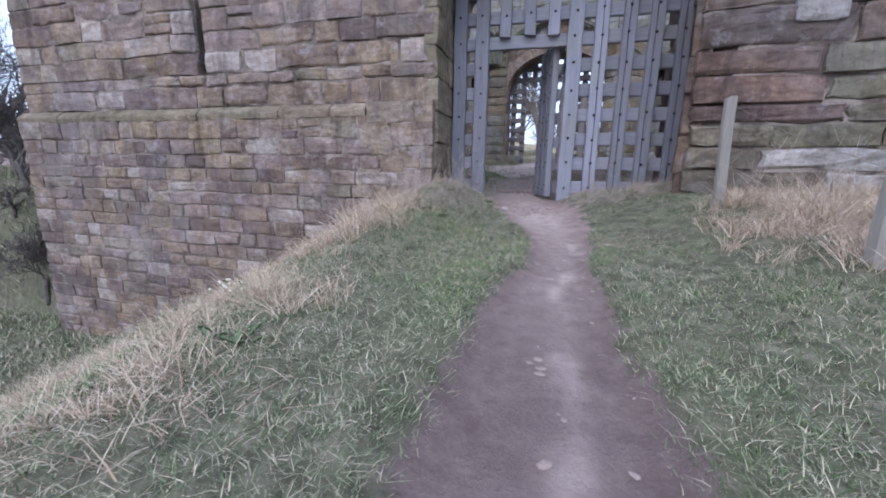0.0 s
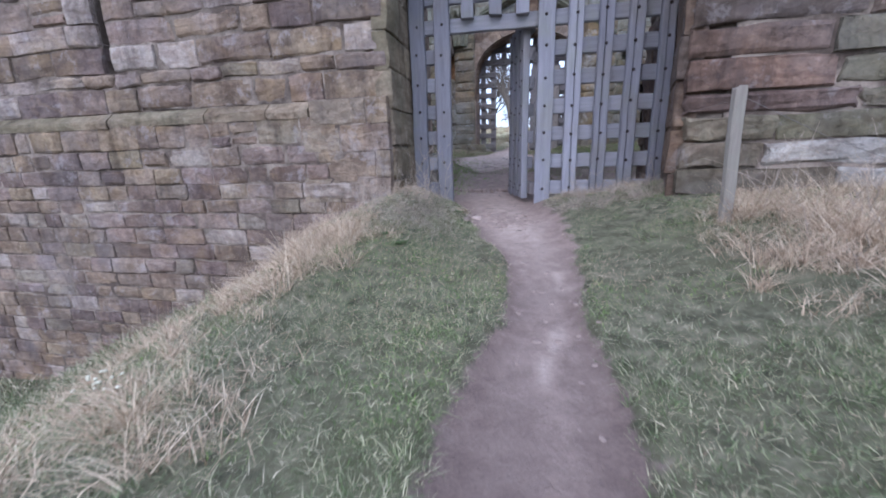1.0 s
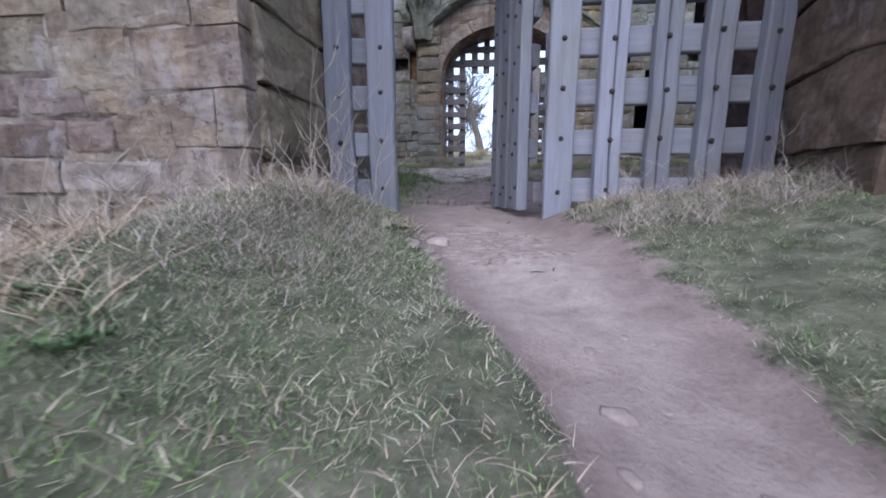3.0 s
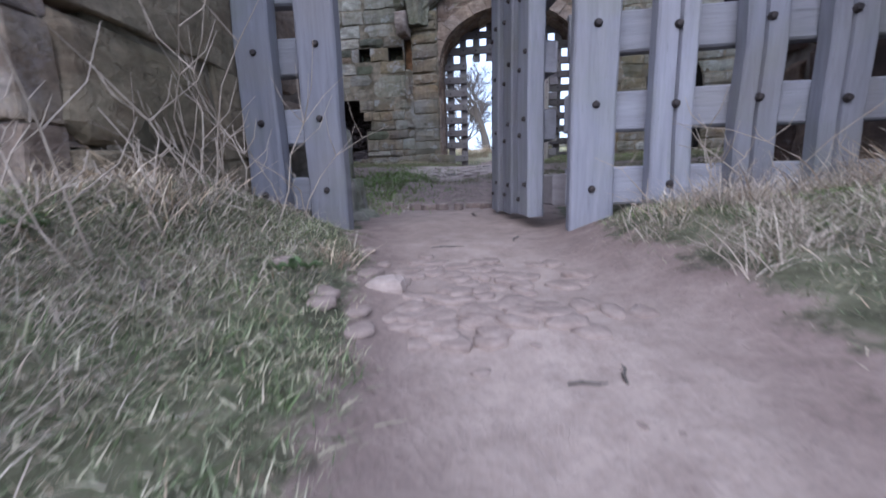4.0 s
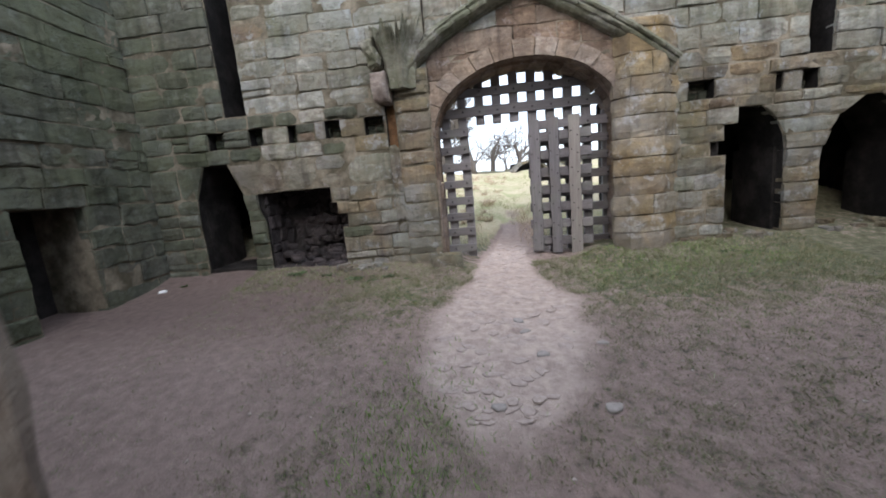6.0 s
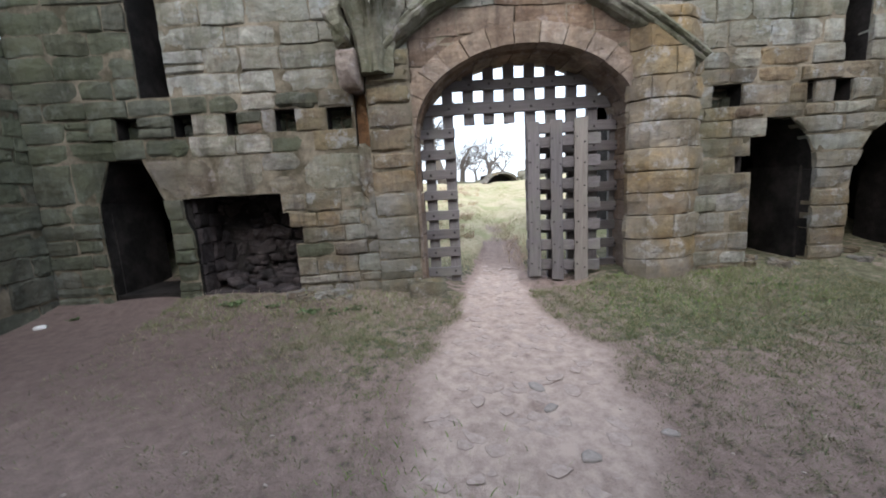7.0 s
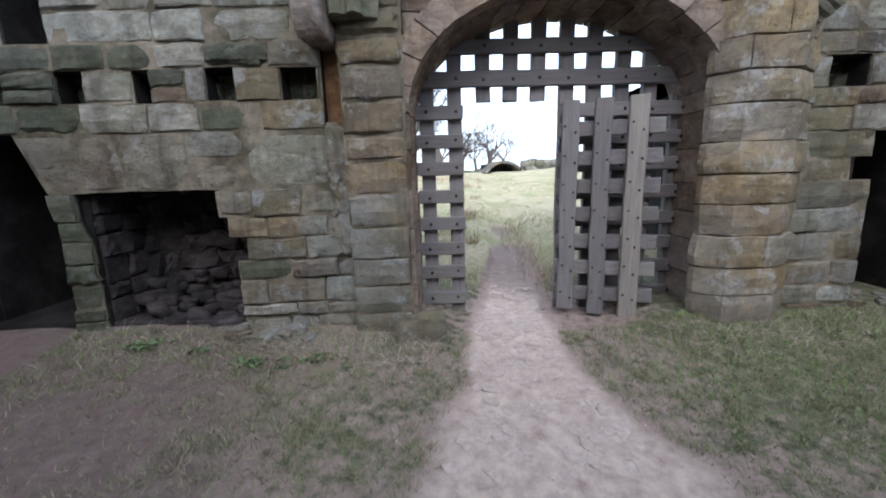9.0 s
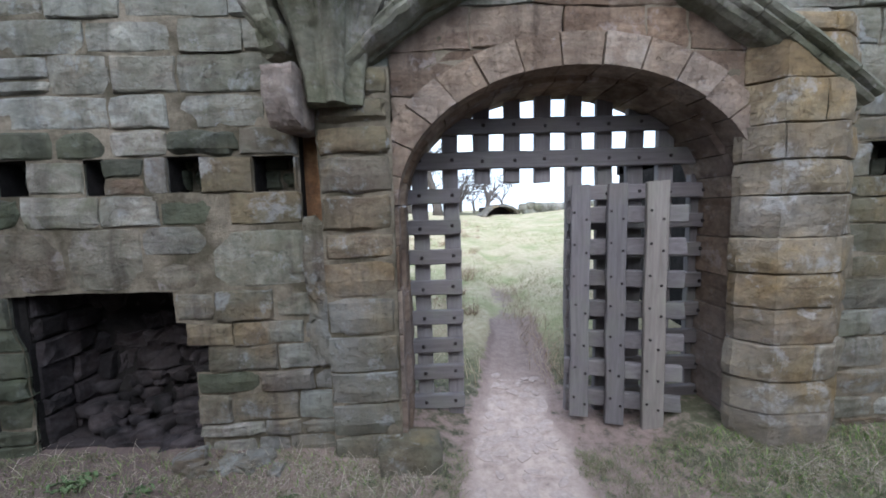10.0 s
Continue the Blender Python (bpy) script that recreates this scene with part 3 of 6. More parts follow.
def ground_parts(x, y):
    x, y = np.asarray(x, float), np.asarray(y, float)
    z = np.interp(y, PROFILE_Y, PROFILE_Z)
    xc, hw = np.interp(y, CENTRE_Y, CENTRE_X), np.interp(y, WIDTH_Y, WIDTH_W)
    d = np.abs(x - xc) + 0.05 * rough_noise(3 * x, 3 * y, 1.0) + 0.05 * rough_noise(1.1 * x, 1.1 * y, 6.0)
    d = d + 0.10 * rough_noise(1.9 * x, 1.9 * y, 27.0) * smoothstep(6.8, 8.0, y) * smoothstep(11.4, 10.0, y)
    off = smoothstep(0.75, 1.5, d / np.maximum(hw, 0.05))
    outside = 1 - smoothstep(4.4, 5.2, y)
    inside = smoothstep(5.6, 6.4, y) * (1 - smoothstep(12.0, 12.8, y))
    beyond = smoothstep(12.0, 13.0, y)
    z = z + off * (0.07 * outside + 0.02 * inside + 0.10 * beyond)
    z = z + outside * 0.13 * smoothstep(-0.42, -1.0, x) * smoothstep(1.9, 3.0, y) * smoothstep(-2.8, -1.7, x)
    # the bank falls away to the ditch on one side and climbs to the wall on the other
    fall = np.maximum(-1.15 - x + 0.15 * smoothstep(2.0, 0.0, y), 0)
    z = z - outside * np.where(fall < 1.0, 0.42 * fall ** 1.25, 0.42 + 0.50 * (fall - 1.0)) * 1.0
    z = np.where((x < -1) & (y < 4.8), np.maximum(z, -1.5 - 0.05 * np.maximum(-x - 7, 0) ** 0.8), z)
    z = z + outside * 0.22 * smoothstep(0.5, 1.6, x) * smoothstep(0.3, 3.0, y)
    z = z + 0.10 * smoothstep(0.05, 0.5, x) * smoothstep(3.8, 4.8, y) * (1 - smoothstep(5.2, 5.6, y))
    z = z + 0.10 * smoothstep(-0.75, -1.1, x) * smoothstep(3.0, 4.2, y) * (1 - smoothstep(5.0, 5.6, y))
    z = z + inside * (0.05 * smoothstep(1.0, 4.0, np.abs(x)) + 0.12 * smoothstep(10.6, 11.4, y) * smoothstep(0.7, 1.2, np.abs(x)))
    z = z + beyond * (0.5 * smoothstep(1.0, 8.0, np.abs(x - xc)) * (1 - smoothstep(30, 40, y)))
    z = z + 0.018 * rough_noise(x * 2.2, y * 2.2) + 0.008 * rough_noise(x * 9, y * 9, 3.0)
    z = z + 0.10 * rough_noise(x * 0.35, y * 0.35) * smoothstep(2.5, 6.0, np.abs(x)) * outside
    z = z + 0.045 * rough_noise(x * 1.4, y * 1.4, 12.0) * smoothstep(0.8, 1.6, np.abs(x)) * outside
    patches = rough_noise(x * 1.1, y * 1.1, 5.0)
    bare = (1 - off) * (1 - smoothstep(13.4, 16.2, y + 0.9 * rough_noise(1.6 * x, 1.6 * y, 61.0)))
    bare = np.maximum(bare, outside * 0.42 * smoothstep(0.3, 0.8, patches) * (np.abs(x) < 1.5))
    earth_in = 0.6 * smoothstep(-2.2, -3.0, x + 0.4 * patches) * smoothstep(11.2, 10.4, y) + 0.12 * smoothstep(0.0, 0.7, patches) + 0.68 - 0.16 * smoothstep(8.8, 10.0, y) * smoothstep(-2.4, -1.7, x) - 0.25 * smoothstep(0.5, 1.3, x) * smoothstep(9.2, 10.3, y)
    earth_in = np.maximum(earth_in, smoothstep(8.0, 6.6, y) * smoothstep(-1.4, -0.9, x) * smoothstep(0.9, 0.4, x))
    bare = np.maximum(bare, inside * np.clip(earth_in, 0, 1))
    streak = np.exp(-((x - xc - 0.07 + 0.06 * rough_noise(2.5 * x, 2.5 * y, 8.0) + 0.03 * rough_noise(9 * x, 9 * y, 18.0)) / 0.06) ** 2)
    worn = np.clip(smoothstep(1.12, np.where(y > 6.5, 0.66, 0.3), d / np.maximum(hw, 0.05)), 0, 1)
    worn = np.maximum(worn * ((0.12 + 0.25 * smoothstep(1.0, 2.2, y)) * outside + 0.4 * smoothstep(3.2, 3.9, y) * smoothstep(6.6, 5.6, y) + inside * smoothstep(7.4, 7.9, y) + 0.25 * beyond), 1.0 * streak * outside * smoothstep(-0.35, 0.3, rough_noise(7 * x, 4 * y, 17.0)))
    dry = smoothstep(12.2, 14.0, y)
    damp = smoothstep(3.6, 2.2, y) * (0.55 + 0.45 * smoothstep(2.4, 0.8, y))
    damp = damp * (1 - 0.5 * streak * smoothstep(-0.3, 0.4, rough_noise(6 * x, 6 * y, 37.0)))
    # Floor towards the fireplace tinted darker for damp earth and painted shade.
    damp = np.maximum(damp, inside * smoothstep(-1.4, -2.6, x + 0.4 * patches) * smoothstep(8.3, 9.8, y))
    return z, np.clip(bare, 0, 1), np.clip(worn, 0, 1), np.clip(dry, 0, 1), damp


def gz(x, y):
    return float(ground_parts(x, y)[0])


def axis(fine_lo, fine_hi, step, far_lo, far_hi):
    a = list(np.arange(fine_lo, fine_hi + 1e-6, step))
    s, v = step, a[-1]
    while v < far_hi:
        s *= 1.16
        v += s
        a.append(min(v, far_hi))
    s, v = step, a[0]
    while v > far_lo:
        s *= 1.16
        v -= s
        a.insert(0, max(v, far_lo))
    return np.array(a)


def build_ground():
    xs, ys = axis(-3.6, 3.4, 0.05, -500, 500), axis(-1.0, 13.2, 0.05, -400, 700)
    gx, gy = np.meshgrid(xs, ys)
    z, bare, worn, dry, damp = ground_parts(gx, gy)
    nx, ny = len(xs), len(ys)
    verts = np.stack([gx, gy, z], -1).reshape(-1, 3)
    i = np.arange(nx * ny).reshape(ny, nx)
    quads = np.stack([i[:-1, :-1], i[:-1, 1:], i[1:, 1:], i[1:, :-1]], -1).reshape(-1, 4)
    me = bpy.data.meshes.new("ground")
    me.from_pydata(verts.tolist(), [], quads.tolist())
    me.materials.append(M_GROUND)
    me.polygons.foreach_set("use_smooth", [True] * len(me.polygons))
    for nm, val in (("bare", bare), ("worn", worn), ("dry", dry), ("damp", damp)):
        me.attributes.new(nm, "FLOAT", "POINT").data.foreach_set("value", val.reshape(-1).astype(np.float32))
    tagged(new("ground", me), "trodden reddish earth path between winter turf", "ground", kind="structure")


build_ground()

# ---------------------------------------------------------------- front wall
X, Y = (1, 0, 0), (0, 1, 0)
FACE = 4.3


def front_voids(z):
    return [(-4.42, -4.31)] if 2.53 < z < 4.0 else []


def front_near(b):
    return abs(b[0] + 2.6) * 0.8 + abs(b[1] - 1.6)


stone_wall("wall_front_upper", "coursed pink-brown sandstone wall with an arrow slit", (0, FACE + 0.02, 0), X, (0, -1, 0), -7.75, -1.22, 2.12, 5.4, 1.6,
           (0.20, 0.34), (0.34, 0.85), front_voids, (M_OUT, M_OUT_J), 11, rough=0.02, r=0.014, near=front_near, depth=0.12, trim=(0, 0.2), cuts=(2.53,), wander=0.02, back=0.03, pillow=0.012)
stone_wall("wall_front_plinth", "battered base of small brown sandstone courses", (0, FACE - 0.08, 0), X, (0, -1, 0), -7.82, -1.24, -2.2, 1.97, 1.5,
           (0.155, 0.20), (0.22, 0.54), lambda z: [], (M_OUT, M_OUT_J), 12, rough=0.014, r=0.012, near=front_near, wander=0.014, trim=(0, 0.2), back=0.034, pillow=0.006)
QUOIN_H = 0.2467
QUOIN_ENDS = (-1.78, -2.06, -1.72, -2.16, -1.86, -2.12, -2.02)


def quoin_voids(z):
    """The quoins tooth into the small courses: each course of them ends at a length of its own."""
    return [(-9.0, QUOIN_ENDS[max(0, min(6, int((z - 0.4) / QUOIN_H)))])]


stone_wall("wall_front_quoins", "large weathered sandstone quoins beside the gate", (0, FACE - 0.094, 0), X, (0, -1, 0), -2.30, -1.22, 0.4, 2.12, 0.1,
           (QUOIN_H, QUOIN_H + 0.0001), (0.36, 0.66), quoin_voids, (M_OUT, M_OUT_J), 13, rough=0.008, r=0.008, split=0, tone=lambda u, z, rng: M_OUT if rng.random() < 0.3 else M_QUOIN, depth=0.09, trim=(0, 0.2), wander=0.012)


def string_course():
    """The sloping offset on top of the plinth, stone by stone."""
    rng = random.Random(5)
    course = thing("string_course", "sloping sandstone string course along the wall", "trim", kind="structure")
    u = -7.85
    while u < -2.04:
        w = min(rng.uniform(0.55, 1.05), -2.03 - u)
        if -2.03 - u - w < 0.2:
            w = -2.03 - u
        e = 0.006
        prof = [(FACE - 0.096, 1.96), (FACE - 0.102, 2.02), (FACE - 0.09, 2.045), (FACE - 0.005, 2.115), (FACE + 0.1, 2.12), (FACE + 0.1, 1.96)]
        dy, dz = rng.uniform(-0.008, 0.008), rng.uniform(-0.006, 0.006)
        vs = [(u + e, y + dy, z + dz) for y, z in prof] + [(u + w / 2, y + dy + rng.uniform(-0.006, 0.006), z + dz) for y, z in prof] + [(u + w - e, y + dy, z + dz) for y, z in prof]
        fs = []
        for s in (0, 6):
            for i in range(6):
                j = (i + 1) % 6
                fs.append((s + i, s + j, s + 6 + j, s + 6 + i))
        fs += [tuple(range(6))[::-1], tuple(range(12, 18))]
        part("stone", mesh_from("stone", vs, fs, M_REVEAL), course)
        u += w


string_course()

# reveal of the gateway, camera's way through the wall
stone_wall("wall_reveal_west", "smooth weathered sandstone side of the gate passage", (-1.22, 0, 0), (0, 1, 0), (1, 0, 0), FACE - 0.02, 5.02, 0.6, 5.4, 0.3,
           (0.30, 0.46), (0.5, 0.75), lambda z: [], (M_REVEAL, M_REVEAL), 14, rough=0.014, r=0.012, gap=0.002, trim=(0.1, 0), split=0, core=M_MORTAR_IN)
stone_wall("wall_passage_west", "water-worn sandstone side of the inner passage", (-1.20, 0, 0), (0, 1, 0), (1, 0, 0), 5.08, 5.90, 0.6, 5.4, 0.4,
           (0.36, 0.58), (0.7, 0.9), lambda z: [], (M_PASS, M_PASS), 15, rough=0.022, r=0.02, gap=0.006, wander=0.05)


def passage_footing():
    """Mossy rubble left standing at the foot of the passage wall."""
    rng = random.Random(19)
    for y, z, w, d, h in ((5.28, 0.88, 0.30, 0.40, 0.36), (5.56, 0.88, 0.34, 0.46, 0.34), (5.82, 0.90, 0.30, 0.42, 0.36), (5.42, 1.16, 0.34, 0.30, 0.34), (5.74, 1.18, 0.34, 0.28, 0.40), (5.46, 0.92, 0.22, 0.66, 0.14), (5.74, 0.94, 0.26, 0.62, 0.12)):
        ob = new("footing_stone", with_mat(rough_rock(d, w, h, 500 + int(y * 100 + z * 10), 0.12, 4, 0.22), M_MOSSY))
        ob.matrix_world = pose(-1.2, y, z, 0, 0, rng.uniform(-9, 9))
        tagged(ob, "mossy rough footing stone of the passage wall", "stone", group="footing stones")


def right_tone(u, z, rng):
    if u < 1.9 and 1.85 < z < 2.35:
        return M_DARK
    if 1.95 < u < 3.0 and 1.2 < z < 1.58:
        return M_PALESLAB
    return M_RED if z > 2.35 or rng.random() < 0.08 else M_SLAB


stone_wall("wall_front_right", "long layered red and grey sandstone slabs beside the gate", (0, 4.1, 0), X, (0, -1, 0), 1.24, 5.6, 0.3, 5.4, 1.8,
           (0.17, 0.30), (0.55, 1.25), lambda z: [], (M_RED, M_OUT_J), 16, rough=0.034, r=0.018, trim=(0.3, 0), split=0.1, wander=0.022,
           tone=right_tone, depth=0.2)
sp = Vector((0.24, 0.86, 0)).normalized()
stone_wall("wall_reveal_east", "splayed weathered side of the gate passage", (1.22, 4.11, 0), tuple(sp), (-sp.y, sp.x, 0), 0.0, 1.0, 0.3, 5.4, 0.3,
           (0.24, 0.40), (0.6, 1.0), lambda z: [], (M_RED, M_RED), 17, rough=0.022, r=0.014, trim=(0.1, 0), split=0)
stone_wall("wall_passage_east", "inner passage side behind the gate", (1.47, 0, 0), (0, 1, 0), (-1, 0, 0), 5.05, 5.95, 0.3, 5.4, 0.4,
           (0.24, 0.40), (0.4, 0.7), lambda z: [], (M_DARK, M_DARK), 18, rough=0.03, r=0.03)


def gate_arch_front():
    """Head of the outer gateway, above the lattice gate; unseen, set low to shade the passage."""
    ring = thing("arch_front", "unseen brown sandstone arch over the outer gate, set low for shade", "arch", kind="structure")
    rng = random.Random(3)
    n = 11
    for i in range(n):
        a0, a1 = math.pi * (1 - i / n), math.pi * (1 - (i + 1) / n)
        pts = []
        for yy in (4.22, 5.9):
            for ang, rr in ((a0, 1.30), (a1, 1.30), (a1, 1.64), (a0, 1.64)):
                pts.append((0.12 + rr * math.cos(ang + (0.006 if ang == a0 else -0.006) * -1), yy + rng.uniform(-0.015, 0.015), 3.5 + 0.42 * rr * math.sin(ang)))
        part("voussoir", mesh_from("voussoir", pts, [(0, 1, 2, 3), (4, 7, 6, 5), (0, 4, 5, 1), (1, 5, 6, 2), (2, 6, 7, 3), (3, 7, 4, 0)], M_ARCH), ring)


gate_arch_front()
bag = Bag()
# Added out of view: closes the gaps where sky light reached the passage.
bag.box((-1.6, 4.4, 4.12), (1.7, 5.85, 5.4))
bag.box((-1.5, 4.4, 3.6), (-1.2, 5.85, 4.12))
bag.box((1.4, 4.4, 3.6), (1.7, 5.85, 4.12))
tagged(new("wall_over_gate", bag.mesh("wall_over_gate", M_MORTAR)), "unseen rubble fill above the outer gate arch, blocking sky light", "wall", kind="structure")

# ---------------------------------------------------------------- inner wall with the second gate
IN = 11.3
ACX, ASPRING, ARX, ARZ = 0.17, 3.50, 1.32, 0.94


def arch_half(z, grow):
    """Half width of the gate opening at a height, widened by grow."""
    if z < ASPRING:
        return ARX + grow
    t = (z - ASPRING) / (ARZ + grow)
    return (ARX + grow) * math.sqrt(max(0.0, 1 - t * t)) if t < 1 else 0.0


def pointed(z, cx, half, spring, top):
    if z < spring:
        return half
    return half * math.sqrt(max(0.0, 1 - ((z - spring) / (top - spring)) ** 1.5)) if z < top else 0.0


def inner_voids(z):
    v = []
    h = arch_half(z, 0.14)
    if h > 0:
        v.append((ACX - h, ACX + h))
    if z < 3.5:  # door niche
        h = pointed(z, -4.63, 0.42, 2.75, 3.5)
        if h > 0.06:
            v.append((-4.63 - h * 0.95, -4.63 + h))
    if z < 2.92:  # broken fireplace
        v.append((-3.95 if z < 2.6 else -4.02, -2.84 if z > 2.68 else (-2.77 if z > 2.5 else (-2.62 if z > 2.3 else -2.72))))
    if 3.63 < z < 3.88:  # sockets of lost floor beams
        v += [(-4.66, -4.39), (-3.99, -3.77), (-3.38, -3.24) if z > 3.74 else (9, 9.01), (-2.80, -2.56), (-2.19, -1.90), (2.37, 2.72), (3.83, 4.04), (3.50, 3.59) if z < 3.8 else (9, 9.01), (-3.71, -3.60) if z > 3.76 else (9, 9.01)]
    if 3.40 < z < 4.08:  # lost shaft below the corbel
        v.append((-1.86, -1.70))
    if z > 4.08:
        v.append((-4.32, -3.98))
    if z > 4.06:
        v.append((3.88, 4.19))
    if z < 3.48:  # two broken arches
        h = pointed(z, 3.25, 0.40, 2.85, 3.48)
        if h > 0.06:
            v.append((2.89 if z < 2.85 else (2.68 if z < 3.05 else (2.86 if z < 3.27 else 3.04)), 3.27 + h))
        h = pointed(z, 4.75, 0.62, 2.7, 3.48)
        if h > 0.06:
            v.append((4.75 - h, 4.75 + h))
    return v


def inner_tone(u, z, rng):
    # West end: algae green with the corner's shade in the tone.
    if u < -3.9 and (z < 4.1 or u < -4.4):
        return M_ALGAE_SHADE
    if -4.1 < u < -2.3 and 2.88 < z < 3.42:
        return M_SLAB if rng.random() < 0.8 else M_IN
    if u < -2.4 and z < 4.05 and rng.random() < 0.45 + 0.3 * (u < -3.3):
        return M_ALGAE_SHADE if rng.random() < 0.6 else M_MOSSY
    if z > 4.05:
        return M_UP if rng.random() < 0.9 else M_IN
    return M_UP if rng.random() < 0.22 else M_IN


def left_heights(z):
    if 2.9 < z < 3.3:
        return (0.47, 0.49)
    return (0.17, 0.27) if z < 2.9 else (0.21, 0.31)


def left_lengths(z):
    if 2.9 < z < 3.3:
        return (0.42, 0.85)
    return (0.24, 0.54) if z < 3.9 else (0.4, 0.85)


IN_NEAR = lambda b: abs(b[0] + 0.8) + abs(b[1] - 2.9) * 1.3
# inside=M_ROOM blackens the reveals of the openings in place of shade.
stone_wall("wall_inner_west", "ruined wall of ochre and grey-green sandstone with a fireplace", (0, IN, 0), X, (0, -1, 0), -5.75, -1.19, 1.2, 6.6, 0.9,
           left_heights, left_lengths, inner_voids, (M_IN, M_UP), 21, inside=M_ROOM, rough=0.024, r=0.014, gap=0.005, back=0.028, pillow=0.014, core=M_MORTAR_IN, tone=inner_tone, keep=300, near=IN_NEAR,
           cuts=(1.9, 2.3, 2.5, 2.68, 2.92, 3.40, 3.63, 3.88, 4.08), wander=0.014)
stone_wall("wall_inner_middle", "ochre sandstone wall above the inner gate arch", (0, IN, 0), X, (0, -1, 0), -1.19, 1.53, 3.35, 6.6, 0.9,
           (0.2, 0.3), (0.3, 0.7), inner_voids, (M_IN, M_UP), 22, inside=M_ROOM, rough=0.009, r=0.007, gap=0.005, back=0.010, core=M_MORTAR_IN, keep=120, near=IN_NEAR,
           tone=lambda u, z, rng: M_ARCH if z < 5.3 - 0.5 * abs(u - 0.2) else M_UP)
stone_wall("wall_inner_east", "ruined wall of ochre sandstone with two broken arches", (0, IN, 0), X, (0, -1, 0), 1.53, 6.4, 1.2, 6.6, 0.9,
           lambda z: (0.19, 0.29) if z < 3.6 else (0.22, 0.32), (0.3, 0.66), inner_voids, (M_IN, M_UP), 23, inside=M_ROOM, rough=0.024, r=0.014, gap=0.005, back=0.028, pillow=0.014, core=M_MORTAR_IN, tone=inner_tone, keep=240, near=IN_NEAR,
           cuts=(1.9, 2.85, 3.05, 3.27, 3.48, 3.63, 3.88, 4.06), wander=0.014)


def back_rooms():
    """Masonry behind the openings, coloured near-black so that they read as shaded spaces."""
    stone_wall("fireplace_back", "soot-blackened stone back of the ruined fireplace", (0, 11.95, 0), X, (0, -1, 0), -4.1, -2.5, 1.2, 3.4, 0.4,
               (0.14, 0.26), (0.16, 0.44), lambda z: [], (M_SOOT_SHADE, M_SOOT_SHADE), 25, rough=0.09, r=0.03, core=M_ROOM, depth=0.1, wander=0.10)
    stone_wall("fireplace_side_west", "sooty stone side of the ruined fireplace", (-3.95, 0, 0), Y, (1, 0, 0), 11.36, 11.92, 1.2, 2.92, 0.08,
               (0.15, 0.25), (0.2, 0.4), lambda z: [], (M_SOOT_SHADE, M_SOOT_SHADE), 28, rough=0.03, r=0.02, core=M_ROOM, depth=0.06, wander=0.02)
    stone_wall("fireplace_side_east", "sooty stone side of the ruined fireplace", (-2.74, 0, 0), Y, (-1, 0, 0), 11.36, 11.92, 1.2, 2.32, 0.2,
               (0.15, 0.25), (0.2, 0.4), lambda z: [], (M_SOOT_SHADE, M_SOOT_SHADE), 29, rough=0.03, r=0.02, core=M_ROOM, depth=0.06, wander=0.02)
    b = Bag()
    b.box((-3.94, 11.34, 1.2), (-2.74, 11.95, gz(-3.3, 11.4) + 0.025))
    tagged(new("hearth_floor", b.mesh("hearth_floor", M_SOOT_SHADE)), "soot-blackened floor of the fireplace", "floor", kind="structure")
    # Added near-black panels cover the lit reveals and stand in for shade.
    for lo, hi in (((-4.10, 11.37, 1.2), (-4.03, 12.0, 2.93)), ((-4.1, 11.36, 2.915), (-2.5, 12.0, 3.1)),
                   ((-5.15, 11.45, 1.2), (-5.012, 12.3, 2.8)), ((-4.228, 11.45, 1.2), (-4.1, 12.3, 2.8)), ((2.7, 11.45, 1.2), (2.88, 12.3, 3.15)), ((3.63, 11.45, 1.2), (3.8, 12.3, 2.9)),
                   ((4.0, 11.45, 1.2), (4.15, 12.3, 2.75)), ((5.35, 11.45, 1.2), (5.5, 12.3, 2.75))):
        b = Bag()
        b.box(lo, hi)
        tagged(new("shade_lining", b.mesh("shade_lining", M_ROOM)), "near-black panel standing in for the shade of a recess", "wall", kind="structure")
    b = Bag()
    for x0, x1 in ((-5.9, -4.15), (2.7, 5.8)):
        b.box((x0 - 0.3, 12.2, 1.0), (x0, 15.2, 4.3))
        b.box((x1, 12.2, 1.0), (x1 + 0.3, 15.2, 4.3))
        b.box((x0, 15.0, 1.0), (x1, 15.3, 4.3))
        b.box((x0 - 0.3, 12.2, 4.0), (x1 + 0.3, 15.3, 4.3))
    # Near-black backing behind the two slits, blocking the sky.
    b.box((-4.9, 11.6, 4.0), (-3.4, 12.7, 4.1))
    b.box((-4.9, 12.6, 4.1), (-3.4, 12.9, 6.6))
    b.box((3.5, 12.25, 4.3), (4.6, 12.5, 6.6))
    # Near-black slab paints shade over the ground inside the niche.
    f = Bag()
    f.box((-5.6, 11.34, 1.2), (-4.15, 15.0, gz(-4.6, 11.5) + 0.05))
    tagged(new("niche_floor", f.mesh("niche_floor", M_ROOM)), "floor slab behind the pointed doorway, coloured near-black as shade", "floor", kind="structure")
    tagged(new("room_walls", b.mesh("room_walls", M_ROOM)), "rubble of the side chambers, coloured near-black as shade", "wall", kind="structure")
    stone_wall("socket_backs", "dark green stone at the back of the beam sockets", (0, 11.56, 0), X, (0, -1, 0), -4.75, -1.8, 3.50, 4.02, 0.3,
               (0.10, 0.17), (0.12, 0.3), lambda z: [], (M_ALGAE_SHADE, M_ALGAE_SHADE), 26, rough=0.04, r=0.02, core=M_MORTAR_IN, depth=0.06, wander=0.03)
